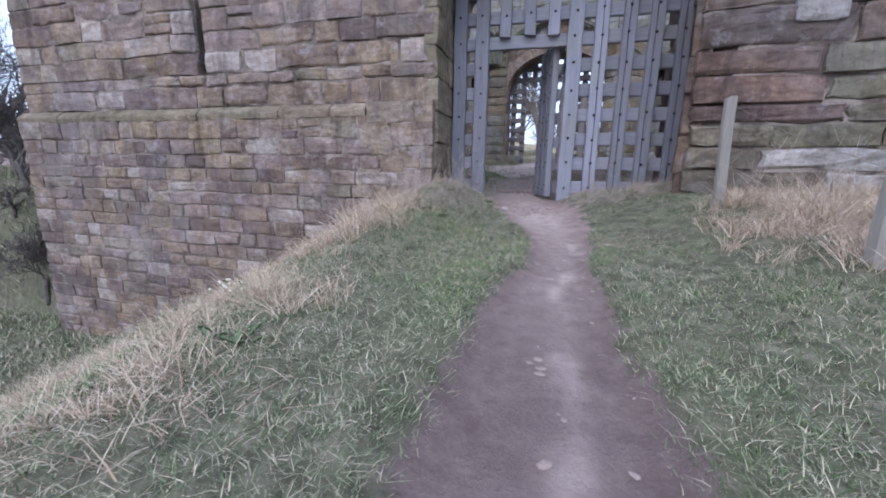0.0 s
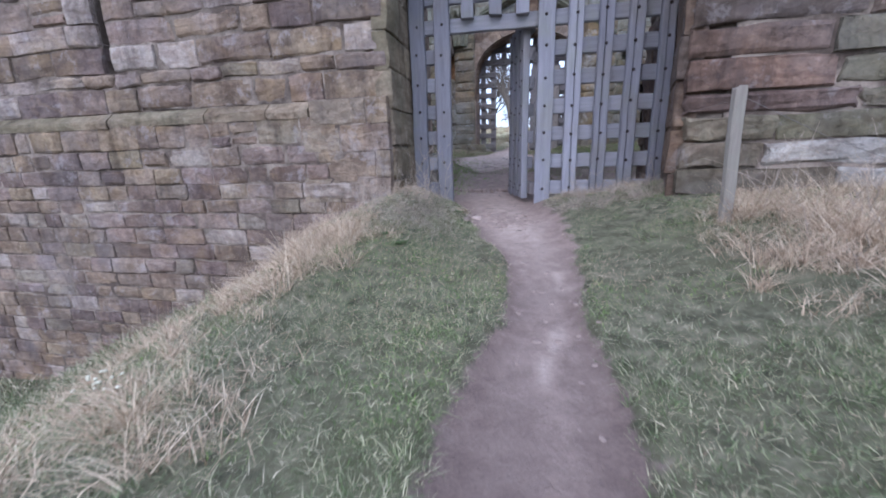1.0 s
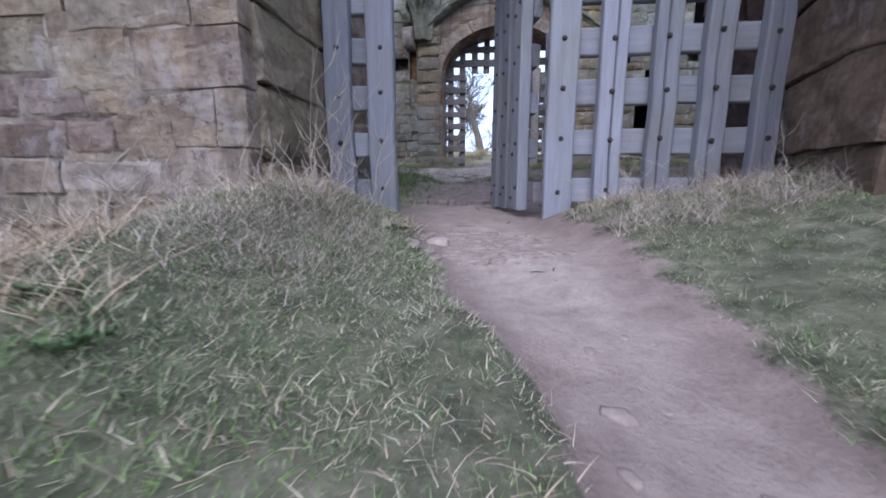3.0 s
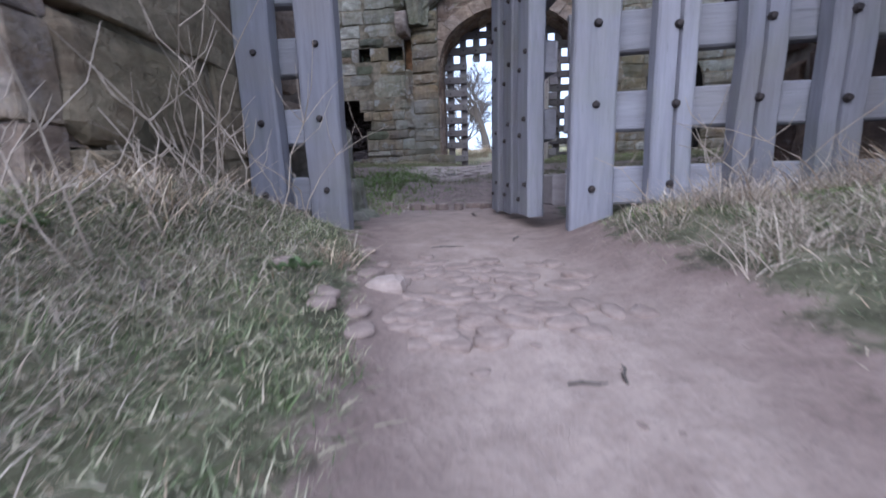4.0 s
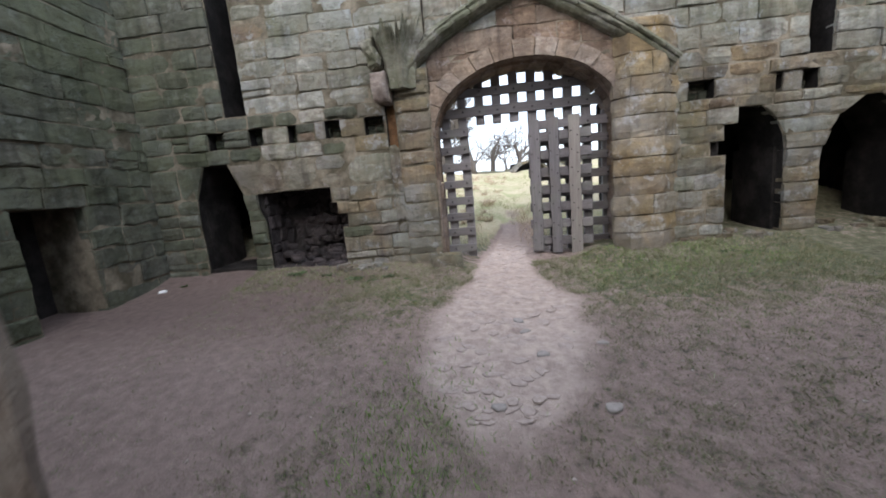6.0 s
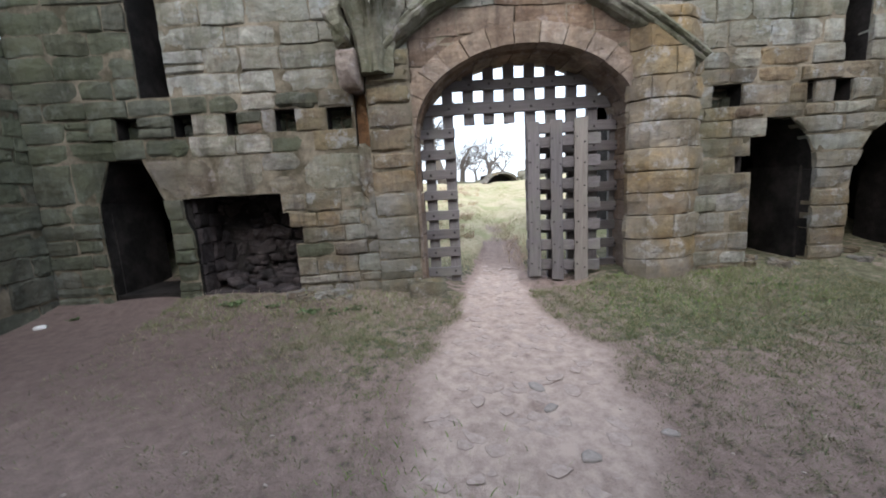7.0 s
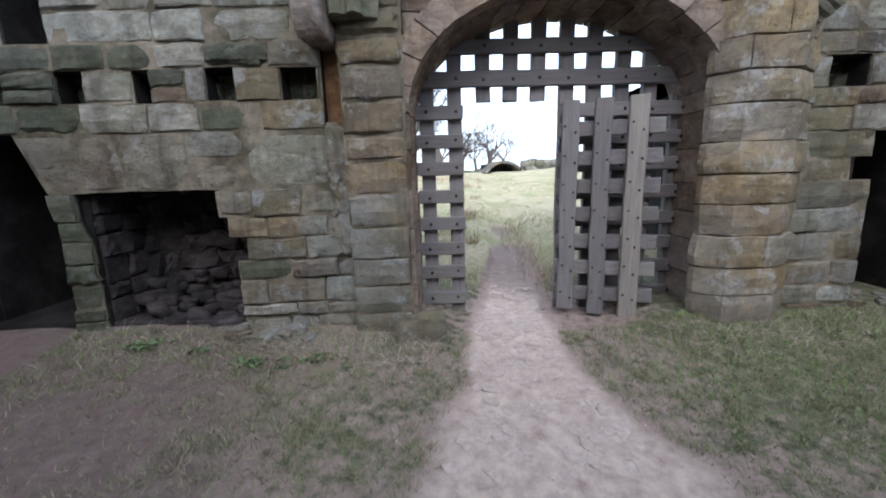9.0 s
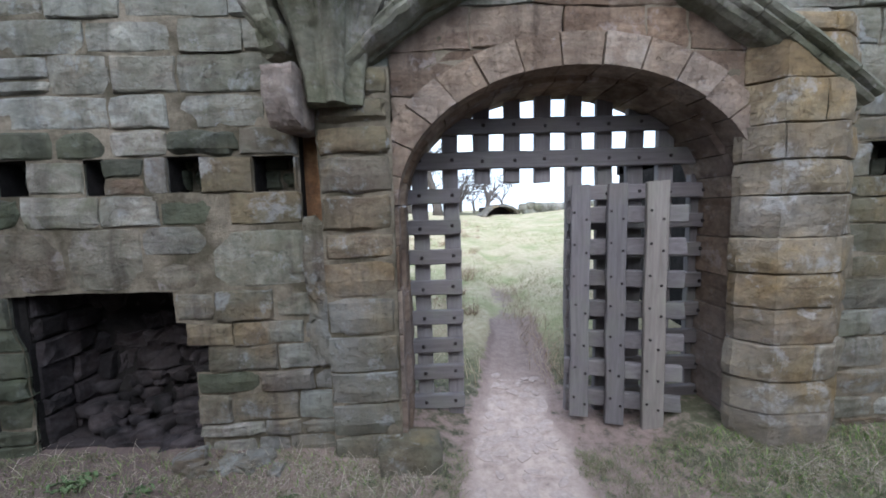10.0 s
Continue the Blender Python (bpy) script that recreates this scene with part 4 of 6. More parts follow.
    stone_wall("socket_backs_east", "dark green stone at the back of the beam sockets", (0, 11.56, 0), X, (0, -1, 0), 2.2, 4.3, 3.50, 4.02, 0.3,
               (0.10, 0.17), (0.12, 0.3), lambda z: [], (M_ALGAE_SHADE, M_ALGAE_SHADE), 27, rough=0.04, r=0.02, core=M_MORTAR_IN, depth=0.06, wander=0.03)


back_rooms()


def rough_rock(w, d, h, seed, amount=0.16, sub=2, soft=0.35):
    """A lumpy broken stone centred on its base."""
    rng = random.Random(seed)
    bm = bmesh.new()
    bmesh.ops.create_cube(bm, size=1.0)
    bmesh.ops.subdivide_edges(bm, edges=bm.edges[:], cuts=sub, use_grid_fill=True)
    off = Vector((rng.uniform(0, 90), rng.uniform(0, 90), 0))
    for v in bm.verts:
        c = v.co.copy()
        c = c.lerp(c.normalized() * 0.62, soft)
        c += c.normalized() * amount * (noise.noise(v.co * 2.1 + off) + 0.5 * noise.noise(v.co * 5.3 + off))
        v.co = Vector((c.x * w, c.y * d, (c.z + 0.5) * h))
    me = bpy.data.meshes.new("rock")
    bm.to_mesh(me)
    bm.free()
    return me


def with_mat(me, m, smooth=True):
    me.materials.append(m)
    if smooth:
        me.polygons.foreach_set("use_smooth", [True] * len(me.polygons))
    return me


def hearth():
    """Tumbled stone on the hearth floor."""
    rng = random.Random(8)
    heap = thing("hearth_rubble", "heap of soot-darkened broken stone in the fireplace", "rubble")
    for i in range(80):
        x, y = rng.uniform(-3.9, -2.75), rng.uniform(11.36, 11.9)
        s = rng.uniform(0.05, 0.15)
        part("stone", with_mat(rough_rock(s * 1.4, s, s * 0.8, i, 0.18, 3, 0.4), M_SOOT_SHADE), heap, at=pose(x, y, gz(x, 11.3) - 0.05 + (y - 11.4) * 0.9 * rng.random(), 0, 0, rng.uniform(0, 180)))


hearth()
passage_footing()


def wall_foot_rubble():
    """Broken lumps at the eroded foot of the wall beside the fireplace and in the broken arches."""
    rng = random.Random(9)
    for x0, x1, y0, y1, n in ((-2.75, -2.0, 11.08, 11.27, 16), (2.9, 3.6, 11.2, 11.5, 12), (4.2, 5.3, 11.15, 11.5, 16)):
        for i in range(n):
            x, y = rng.uniform(x0, x1), rng.uniform(y0, y1)
            s = rng.uniform(0.05, 0.14)
            ob = new("fallen_stone", with_mat(rough_rock(s * 1.4, s, s * 0.8, 300 + i + int(x * 10), 0.22, 3, 0.15), M_IN, False))
            ob.matrix_world = pose(x, y, gz(x, y) - 0.04, 0, 0, rng.uniform(0, 180))
            tagged(ob, "broken ochre stone fallen at the foot of the wall", "stone", group="fallen stones")


wall_foot_rubble()


def voussoirs(name, label, y0, y1, inner, outer, count, material, seed, legs=0.0, cham=0.0):
    """A ring of arch stones on the gate's ellipse, with jamb stones down to the ground where legs is set."""
    ring = thing(name, label, "arch", kind="structure")
    rng = random.Random(seed)
    for i in range(count if count > 1 else 0):
        a0, a1 = math.pi * i / count + 0.004, math.pi * (i + 1) / count - 0.004
        jy = rng.uniform(-0.016, 0.016)
        vs = []
        for k in range(4):
            a = a0 + (a1 - a0) * k / 3
            c, s = math.cos(a), math.sin(a)
            for g, yy in ((inner, y0 + cham + jy), (inner + cham, y0 + jy), (outer, y0 + jy + rng.uniform(-0.004, 0.004)), (outer, y1), (inner, y1)):
                vs.append((ACX + (ARX + g) * c, yy, ASPRING + (ARZ + g) * s))
        fs = []
        for k in range(3):
            for q in range(5):
                fs.append((k * 5 + q, k * 5 + (q + 1) % 5, k * 5 + 5 + (q + 1) % 5, k * 5 + 5 + q))
        fs += [(0, 4, 3, 2, 1), (15, 16, 17, 18, 19)]
        part("voussoir", mesh_from("voussoir", vs, fs, material), ring)
    if legs:
        for side in (-1, 1):
            z = ASPRING
            while z > legs:
                h = rng.uniform(0.24, 0.34)
                lo = max(z - h, legs)
                jx, jy = rng.uniform(-0.012, 0.012), rng.uniform(-0.012, 0.012)
                xa, xb = ACX + side * (ARX + inner + jx), ACX + side * (ARX + outer)
                xc = ACX + side * (ARX + inner + cham + jx)
                pts = [(xa, y0 + cham + jy), (xc, y0 + jy), (xb, y0 + jy), (xb, y1), (xa, y1)]
                vs = [(px, py, lo + 0.005) for px, py in pts] + [(px, py, z - 0.005) for px, py in pts]
                fs = [(q, (q + 1) % 5, 5 + (q + 1) % 5, 5 + q) for q in range(5)] + [(4, 3, 2, 1, 0), (5, 6, 7, 8, 9)]
                part("jamb_stone", mesh_from("jamb_stone", vs, fs, material), ring)
                z -= h
    return ring


voussoirs("arch_outer_order", "outer ring of dressed sandstone arch stones", IN - 0.058, IN + 0.3, 0.01, 0.235, 15, M_VOUSSOIR, 31, legs=0.0, cham=0.0)
voussoirs("arch_jambs", "dressed sandstone jambs under the outer ring", IN - 0.035, IN + 0.3, 0.01, 0.215, 1, M_ARCH, 34, legs=1.3, cham=0.0)
voussoirs("arch_inner_order", "chamfered inner ring of the gate arch", IN + 0.10, IN + 0.70, -0.02, 0.20, 17, M_ARCH, 32, legs=1.3, cham=0.09)


def wall_rib():
    """Moulded pointed rib of the lost vault, springing from the piers."""
    rib = thing("vault_rib", "moulded pointed stone rib of the lost vault", "arch", kind="structure")
    rng = random.Random(33)
    for side in (-1, 1):
        foot, knee = ((-1.52, 4.40), (-1.10, 4.94)) if side < 0 else ((2.2, 4.1), (1.3, 4.85))
        pts = []
        for i in range(10):
            t = 0.03 + 0.97 * i / 9
            pts.append(tuple((1 - t) ** 2 * f + 2 * t * (1 - t) * k + t * t * e for f, k, e in zip(foot, knee, (0.2, 5.35))))
        prof = [(-0.19, 0.085), (-0.235, 0.06), (-0.25, 0.03), (-0.235, 0.005), (-0.20, -0.005), (-0.215, -0.03), (-0.20, -0.055), (-0.165, -0.065), (-0.15, -0.095), (-0.11, -0.12), (-0.06, -0.13), (0.05, -0.14), (0.05, 0.13), (-0.09, 0.12), (-0.10, 0.095), (-0.15, 0.10)]
        for i in range(9):
            (xa, za), (xb, zb) = pts[i], pts[i + 1]
            nx, nz = -(zb - za), xb - xa
            ln = math.hypot(nx, nz)
            nx, nz = nx / ln, nz / ln
            vs = []
            for f in (0.015, 0.25, 0.5, 0.75, 0.985):
                xm, zm = xa + (xb - xa) * f, za + (zb - za) * f
                worn = [0.02 * noise.noise(Vector((xm * 6, q * 0.3, zm * 6))) for q in range(len(prof))]
                vs += [(xm - nx * (b + w), IN + a + w + rng.uniform(-0.004, 0.004), zm - nz * (b + w)) for (a, b), w in zip(prof, worn)]
            n = len(prof)
            fs = [(k * n + q, k * n + (q + 1) % n, k * n + n + (q + 1) % n, k * n + n + q) for k in range(4) for q in range(n)] + [tuple(range(n))[::-1], tuple(range(4 * n, 5 * n))]
            part("rib_stone", mesh_from("rib_stone", vs, fs, M_RIB), rib)


wall_rib()
stone_wall("pier_west", "square pier of ochre sandstone beside the inner gate", (0, IN - 0.09, 0), X, (0, -1, 0), -1.70, -1.19, 1.35, 4.45, 0.12,
           (0.20, 0.29), (0.6, 0.7), lambda z: [], (M_IN, M_IN), 41, depth=0.12, rough=0.026, r=0.018, gap=0.006, pillow=0.028, wander=0.02, split=0, core=M_MORTAR_IN)
def polygonal_pier():
    """Half-octagonal pier: each course is one or two worn stones that turn round its edges."""
    rng = random.Random(44)
    pier = thing("pier_east", "weathered half-octagonal pier of ochre and grey sandstone", "pier", kind="structure")
    plan = [(1.35, IN + 0.05), (1.36, IN - 0.03), (1.52, IN - 0.20), (1.97, IN - 0.205), (2.27, IN - 0.0), (2.28, IN + 0.08)]
    cum = [0.0]
    for p, q in zip(plan, plan[1:]):
        cum.append(cum[-1] + math.hypot(q[0] - p[0], q[1] - p[1]))

    def at(t):
        for i in range(len(plan) - 1):
            if t <= cum[i + 1] + 1e-9:
                f = (t - cum[i]) / (cum[i + 1] - cum[i])
                (ax, ay), (bx, by) = plan[i], plan[i + 1]
                return ax + (bx - ax) * f, ay + (by - ay) * f
        return plan[-1]

    mid = Vector((1.8, IN + 0.25, 0))
    z = 1.35
    while z < 4.66:
        h = min(rng.uniform(0.24, 0.32), 4.72 - z)
        cuts_t = [0.0, cum[-1]] if rng.random() < 0.6 else [0.0, rng.choice((0.36, 0.62)) + rng.uniform(-0.04, 0.04), cum[-1]]
        for t0, t1 in zip(cuts_t, cuts_t[1:]):
            ends = [t0 + 0.003, t0 + 0.012] + [c for c in cum if t0 + 0.03 < c < t1 - 0.03] + [t0 + (t1 - t0) * f for f in (0.15, 0.3, 0.45, 0.6, 0.75, 0.9)] + [t1 - 0.012, t1 - 0.003]
            ts = sorted(set(ends))
            levels = [(0.002, 0.026), (0.010, 0.008), (h * 0.3, 0.0), (h * 0.65, 0.0), (h - 0.012, 0.008), (h - 0.002, 0.026)]
            proud = rng.uniform(-0.012, 0.014)
            vs, fs = [], []
            for lz, inset in levels:
                for i, t in enumerate(ts):
                    x, y = at(t)
                    d = (Vector((x, y, 0)) - mid).normalized()
                    k = proud - 0.03 * max(0.0, z - 3.9) - inset - (0.010 if i in (0, len(ts) - 1) else 0.0) + 0.036 * noise.noise(Vector((x * 4, y * 4, (z + lz) * 4))) + 0.014 * noise.noise(Vector((x * 17, y * 17, (z + lz) * 17)))
                    vs.append((x + d.x * k, y + d.y * k, z + lz + 0.012 * noise.noise(Vector((t * 4, z * 3, 8.0)))))
            n = len(ts)
            for j in range(5):
                fs += [(j * n + i, j * n + i + 1, (j + 1) * n + i + 1, (j + 1) * n + i) for i in range(n - 1)]
            vs += [(mid.x, mid.y, z), (mid.x, mid.y, z + h)]
            fs += [(i + 1, i, 6 * n) for i in range(n - 1)] + [(5 * n + i, 5 * n + i + 1, 6 * n + 1) for i in range(n - 1)]
            part("stone", mesh_from("stone", vs, fs, M_PIER), pier)
        z += h


polygonal_pier()


def springer(z0, z1, seed):
    """Stump of a vault: a fan of four moulded ribs that lean out as they rise, broken off above."""
    rng = random.Random(seed)
    ribs = [(math.radians(d), w) for d, w in ((196, 1.0), (238, 1.15), (286, 1.05), (330, 0.95))]
    rows, cols = 15, 49
    tops = [rng.uniform(-0.16, 0.06) for _ in range(cols)]
    vs, fs = [], []
    for j in range(rows):
        t = j / (rows - 1)
        for i in range(cols):
            th = math.pi + math.pi * i / (cols - 1)
            near = min(abs(th - a) / w for a, w in ribs)
            lobe = max(0.0, 1.0 - near / 0.30) ** 0.6
            r = 0.25 + 0.04 * t + 0.18 * t ** 1.6
            r = r * (0.84 + 0.22 * lobe) + 0.012 * noise.noise(Vector((th * 6, t * 9, seed)))
            zz = z0 + (z1 - z0) * t + tops[i] * t ** 4 * 1.4
            vs.append((r * math.cos(th) * 0.9, r * math.sin(th) * 1.15, zz + 0.03 * t * noise.noise(Vector((th * 9, seed, 3)))))
    for j in range(rows - 1):
        fs += [(j * cols + i, j * cols + i + 1, (j + 1) * cols + i + 1, (j + 1) * cols + i) for i in range(cols - 1)]
    m = len(vs)
    vs += [(0, 0.02, z0), (0, 0.02, z1 - 0.12)]
    fs += [(i + 1, i, m) for i in range(cols - 1)] + [((rows - 1) * cols + i, (rows - 1) * cols + i + 1, m + 1) for i in range(cols - 1)]
    return vs, fs


def worn_block(w, d, h, seed, cham=0.035, cuts=7, rough=0.02, slope=0.0):
    """A dressed block with broken edges on its base centre; slope draws its foot back towards the wall."""
    bm = bmesh.new()
    bmesh.ops.create_cube(bm, size=1.0)
    bmesh.ops.subdivide_edges(bm, edges=bm.edges[:], cuts=cuts, use_grid_fill=True)
    off = Vector((seed * 3.7, seed * 1.9, 0))
    for v in bm.verts:
        c = v.co
        edge = sorted(0.5 - abs(q) for q in c)
        p = Vector((c.x * w, c.y * d, (c.z + 0.5) * h))
        pull = cham * (1.0 + noise.noise(p * 7 + off)) * (1.0 if edge[1] < 0.02 else 0.25 if edge[1] < 0.16 else 0.0)
        p -= Vector((c.x, c.y, c.z)).normalized() * pull
        p += Vector((c.x, c.y, c.z)).normalized() * rough * (noise.noise(p * 5 + off) + 0.6 * noise.noise(p * 14 + off))
        if c.y < 0:
            p.y += slope * (1 - (c.z + 0.5)) ** 2 * -c.y * 2
        v.co = p
    me = bpy.data.meshes.new("block")
    bm.to_mesh(me)
    bm.free()
    return me


def corbel():
    """Broken corbel with springing ribs."""
    c = tagged(new("corbel"), "broken sandstone corbel with stumps of vault ribs", "corbel")
    c.matrix_world = pose(-1.76, IN, 3.95)
    part("body", with_mat(worn_block(0.23, 0.46, 0.38, 71, 0.018, 8, 0.018, 0.10), M_CORBEL, False), c, "pinkish worn corbel block", at=pose(-0.07, -0.14, 0.06, 0, 0, -6))
    part("rib_stump", mesh_from("rib_stump", *springer(0.22, 1.0, 5), M_RIB), c, "grey-green stump of the vault ribs", at=pose(0.19, 0.0, 0))
    part("broken_rib", with_mat(worn_block(0.20, 0.40, 0.34, 75, 0.035, 7, 0.05, 0.10), M_RIB, False), c, at=pose(-0.10, -0.20, 0.50, 0, -10, -10))
    # recess of the lost shaft below, with broken lengths of it left in place
    part("shaft_recess", with_mat(rough_rock(0.26, 0.12, 0.78, 6, 0.05, 4), M_RECESS), c, at=pose(-0.02, 0.16, -0.62))
    for z, h, w in ((-0.98, 0.42, 0.15), (-1.27, 0.29, 0.13), (-1.62, 0.34, 0.14)):
        part("shaft_stone", with_mat(rough_rock(w * 1.2, 0.15, h, int(-z * 100), 0.2, 5, 0.08), M_IN, False), c, at=pose(0.0, 0.0, z))


corbel()
plaque = new("plaque_stone", with_mat(worn_block(0.36, 0.10, 0.21, 91, 0.012, 5, 0.008), M_PALESLAB, False))
plaque.matrix_world = pose(2.07, 4.07, 2.60)
tagged(plaque, "pale square stone set in the red slab wall", "stone")
base_stone = part("plinth_stone", with_mat(rough_rock(0.46, 0.34, 0.34, 12, 0.08), M_IN))
base_stone.matrix_world = pose(-1.14, IN - 0.10, 1.42, 0, 0, 8)
tagged(base_stone, "mossy plinth stone at the foot of the pier", "stone")

# side walls of the chamber
stone_wall("wall_west", "green-stained sandstone side wall with a doorway", (-5.75, 0, 0), (0, 1, 0), (1, 0, 0), 5.9, 11.3, 1.0, 6.6, 0.8,
           (0.22, 0.34), (0.4, 0.9), lambda z: [(9.35, 10.15)] if z < 2.95 else [], (M_ALGAE_SHADE, M_ALGAE_SHADE), 61, rough=0.025, core=M_MORTAR_IN, keep=160, near=lambda b: -b[0])
# Near-black box gives the side doorway its shade.
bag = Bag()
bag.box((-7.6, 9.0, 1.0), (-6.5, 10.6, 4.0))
tagged(new("room_wall_west", bag.mesh("room_wall_west", M_ROOM)), "masonry behind the side doorway, coloured near-black as shade", "wall", kind="structure")
stone_wall("wall_east", "sandstone side wall of the roofless chamber", (6.4, 0, 0), (0, 1, 0), (-1, 0, 0), 5.9, 11.3, 1.0, 6.0, 0.8,
           (0.24, 0.36), (0.5, 1.0), lambda z: [], (M_IN, M_IN_J), 62, rough=0.025, core=M_MORTAR_IN, keep=60, near=lambda b: -b[0])
bag = Bag()
bag.box((-6.5, 5.72, 0.8), (-1.22, 5.88, 5.4))
bag.box((1.5, 5.75, 0.8), (7.2, 5.95, 5.4))
tagged(new("wall_front_back", bag.mesh("wall_front_back", M_MORTAR_IN)), "inner rubble face of the front wall", "wall", kind="structure")

# ---------------------------------------------------------------- lattice gates


def board(w, t, h, seed, wavy=0.006, cham=0.008, split=False):
    """A weathered upright timber, standing on its base centre; w along x, t along y."""
    rng = random.Random(seed)
    n = max(3, int(h / 0.25))
    vs, fs = [], []
    prof = [(-w / 2 + cham, -t / 2), (w / 2 - cham, -t / 2), (w / 2, -t / 2 + cham), (w / 2, t / 2 - cham), (w / 2 - cham, t / 2), (-w / 2 + cham, t / 2), (-w / 2, t / 2 - cham), (-w / 2, -t / 2 + cham)]
    if split:
        c = rng.uniform(-0.12, 0.12) * w
        prof = [prof[0], (c - 0.007, -t / 2 + 0.002), (c, -t / 2 + 0.022), (c + 0.007, -t / 2 + 0.002)] + prof[1:]
    m = len(prof)
    for i in range(n + 1):
        ox, oy, g = rng.uniform(-1, 1) * wavy, rng.uniform(-1, 1) * wavy * 0.5, rng.uniform(0.97, 1.02)
        for x, y in prof:
            vs.append((x * g + ox, y + oy, h * i / n + (rng.uniform(-0.012, 0.012) if i in (0, n) else 0)))
    for i in range(n):
        fs += [(i * m + q, i * m + (q + 1) % m, i * m + m + (q + 1) % m, i * m + m + q) for q in range(m)]
    fs += [tuple(range(m))[::-1], tuple(range(n * m, n * m + m))]
    return vs, fs


def rail(w, t, length, seed):
    """The same timber lying along x from 0."""
    vs, fs = board(w, t, length, seed, 0.004)
    return [(z, y, -x) for x, y, z in vs], [f[::-1] for f in fs]


@lru_cache(None)
def bolt_mesh(r=0.017):
    vs = [(0, -0.013, 0)]
    for k in range(8):
        a = 2 * math.pi * k / 8
        vs.append((r * 0.6 * math.cos(a), -0.011, r * 0.6 * math.sin(a)))
    for k in range(8):
        a = 2 * math.pi * k / 8
        vs.append((r * math.cos(a), 0.004, r * math.sin(a)))
    fs = [(0, 1 + (k + 1) % 8, 1 + k) for k in range(8)] + [(1 + k, 1 + (k + 1) % 8, 9 + (k + 1) % 8, 9 + k) for k in range(8)]
    return mesh_from("bolt", vs, [f[::-1] for f in fs], M_IRON)


def lattice(name, label, uprights, rails_list, mats, bolts, at, up_y, rail_y, t_up=0.075, t_rail=0.06, seed=0, flip_bolts=False, zigzag=False, cracked=(), odd=None):
    """uprights: x, width, z0, z1; rails: z, height, x0, x1. Bolts sit where the two cross, on the side y = bolts."""
    g = thing(name, label, "gate", at=at)
    posts = []
    for i, (x, w, z0, z1) in enumerate(uprights):
        me = mesh_from("upright", *board(w, t_up, z1 - z0, seed + i, split=i in cracked), odd[2] if odd and odd[0] == i else mats[0])
        posts.append(part("upright", me, g, at=pose(x, up_y, z0)))
    for i, (z, h, x0, x1) in enumerate(rails_list):
        me = mesh_from("rail", *rail(h, t_rail, x1 - x0, seed + 50 + i), odd[2] if odd and odd[1] == i else mats[1])
        part("rail", me, g, at=pose(x0, rail_y, z))
    rng = random.Random(seed)
    for (x, w, z0, z1), post in zip(uprights, posts):
        for z, h, x0, x1 in rails_list:
            if x0 - 0.06 < x < x1 + 0.06 and z0 + 0.03 < z < z1 - 0.03:
                for swing, lift in (((-0.04, 0.034), (0.04, -0.034)) if zigzag else ((0.0, 0.0),)):
                    part("bolt", bolt_mesh(0.013 if zigzag else 0.017), post, at=pose(swing + rng.uniform(-0.01, 0.01), bolts - up_y, z - z0 + lift + rng.uniform(-0.016, 0.016), 0, 0, 180 if flip_bolts else 0))
    return g


RZ = [1.18, 1.47, 1.755, 2.03, 2.31, 2.595, 2.88, 3.16, 3.45, 3.73]
gate1_up = [(-1.105, 0.16, 1.02, 3.9), (-0.835, 0.165, 0.95, 3.9), (-0.56, 0.13, 2.92, 3.9), (-0.28, 0.13, 2.93, 3.9), (-0.01, 0.13, 2.92, 3.9),
            (0.235, 0.165, 0.98, 3.9), (0.515, 0.145, 1.12, 3.9), (0.80, 0.135, 1.15, 3.9), (1.07, 0.14, 1.15, 3.9), (1.355, 0.13, 1.2, 3.9)]
gate1_rail = [(z, 0.15, -1.18, -0.825) for z in RZ[:6]] + [(z, 0.15, 0.16, 1.44) for z in RZ[:6]] + [(z, 0.145, -1.18, 1.44) for z in RZ[6:]]
lattice("lattice_gate", "silver-grey weathered oak lattice gate with a wicket opening", gate1_up, gate1_rail, (M_OAK_V, M_OAK_H), -0.038, pose(0, 4.99, 0), 0.0, 0.07, seed=100, cracked=(6, 7, 8, 9))

leaf_up = [(0.165, 0.16, 0.06, 1.90), (0.43, 0.16, 0.04, 1.91), (0.70, 0.165, 0.04, 1.92)]
leaf_rail = [(0.17 + 0.283 * i, 0.13, 0.11 if i else -0.02, 0.87) for i in range(7)]
lattice("gate_leaf", "open weathered oak wicket door swung inwards", leaf_up, leaf_rail, (M_OAK_V, M_OAK_H), 0.038, pose(0.066, 5.075, 1.0, 0, 0, 103.0), 0.0, -0.068, seed=200, flip_bolts=True, zigzag=True, odd=(None, 0, M_OAK2_H))

# inner gate: rails towards the chamber, uprights behind
U2 = [-1.02, -0.745, -0.47, -0.20, 0.07, 0.345, 0.62, 0.895, 1.17, 1.47]
gate2_up = []
for i, x in enumerate(U2):
    top = min(ASPRING + ARZ * math.sqrt(max(0, 1 - ((x - ACX) / ARX) ** 2)) + 0.05, 4.5)
    gate2_up.append((x, 0.14, 3.68 if 2 <= i <= 4 else 1.45, top))
RZ2 = [2.0, 2.25, 2.505, 2.775, 3.05, 3.31, 3.575]
gate2_rail = [(z, 0.13, -1.13, -0.675) for z in RZ2 + [1.72]] + [(z, 0.13, 0.28, 1.53) for z in RZ2 + [1.72]] + [(3.875, 0.15, -1.09, 1.46), (4.16, 0.13, -0.86, 1.20)]
lattice("inner_lattice_gate", "dark weathered oak lattice gate filling the inner arch", gate2_up, gate2_rail, (M_OAK2_V, M_OAK2_H), -0.035, pose(0, 11.83, 0), 0.072, 0.0, seed=300, t_up=0.07)
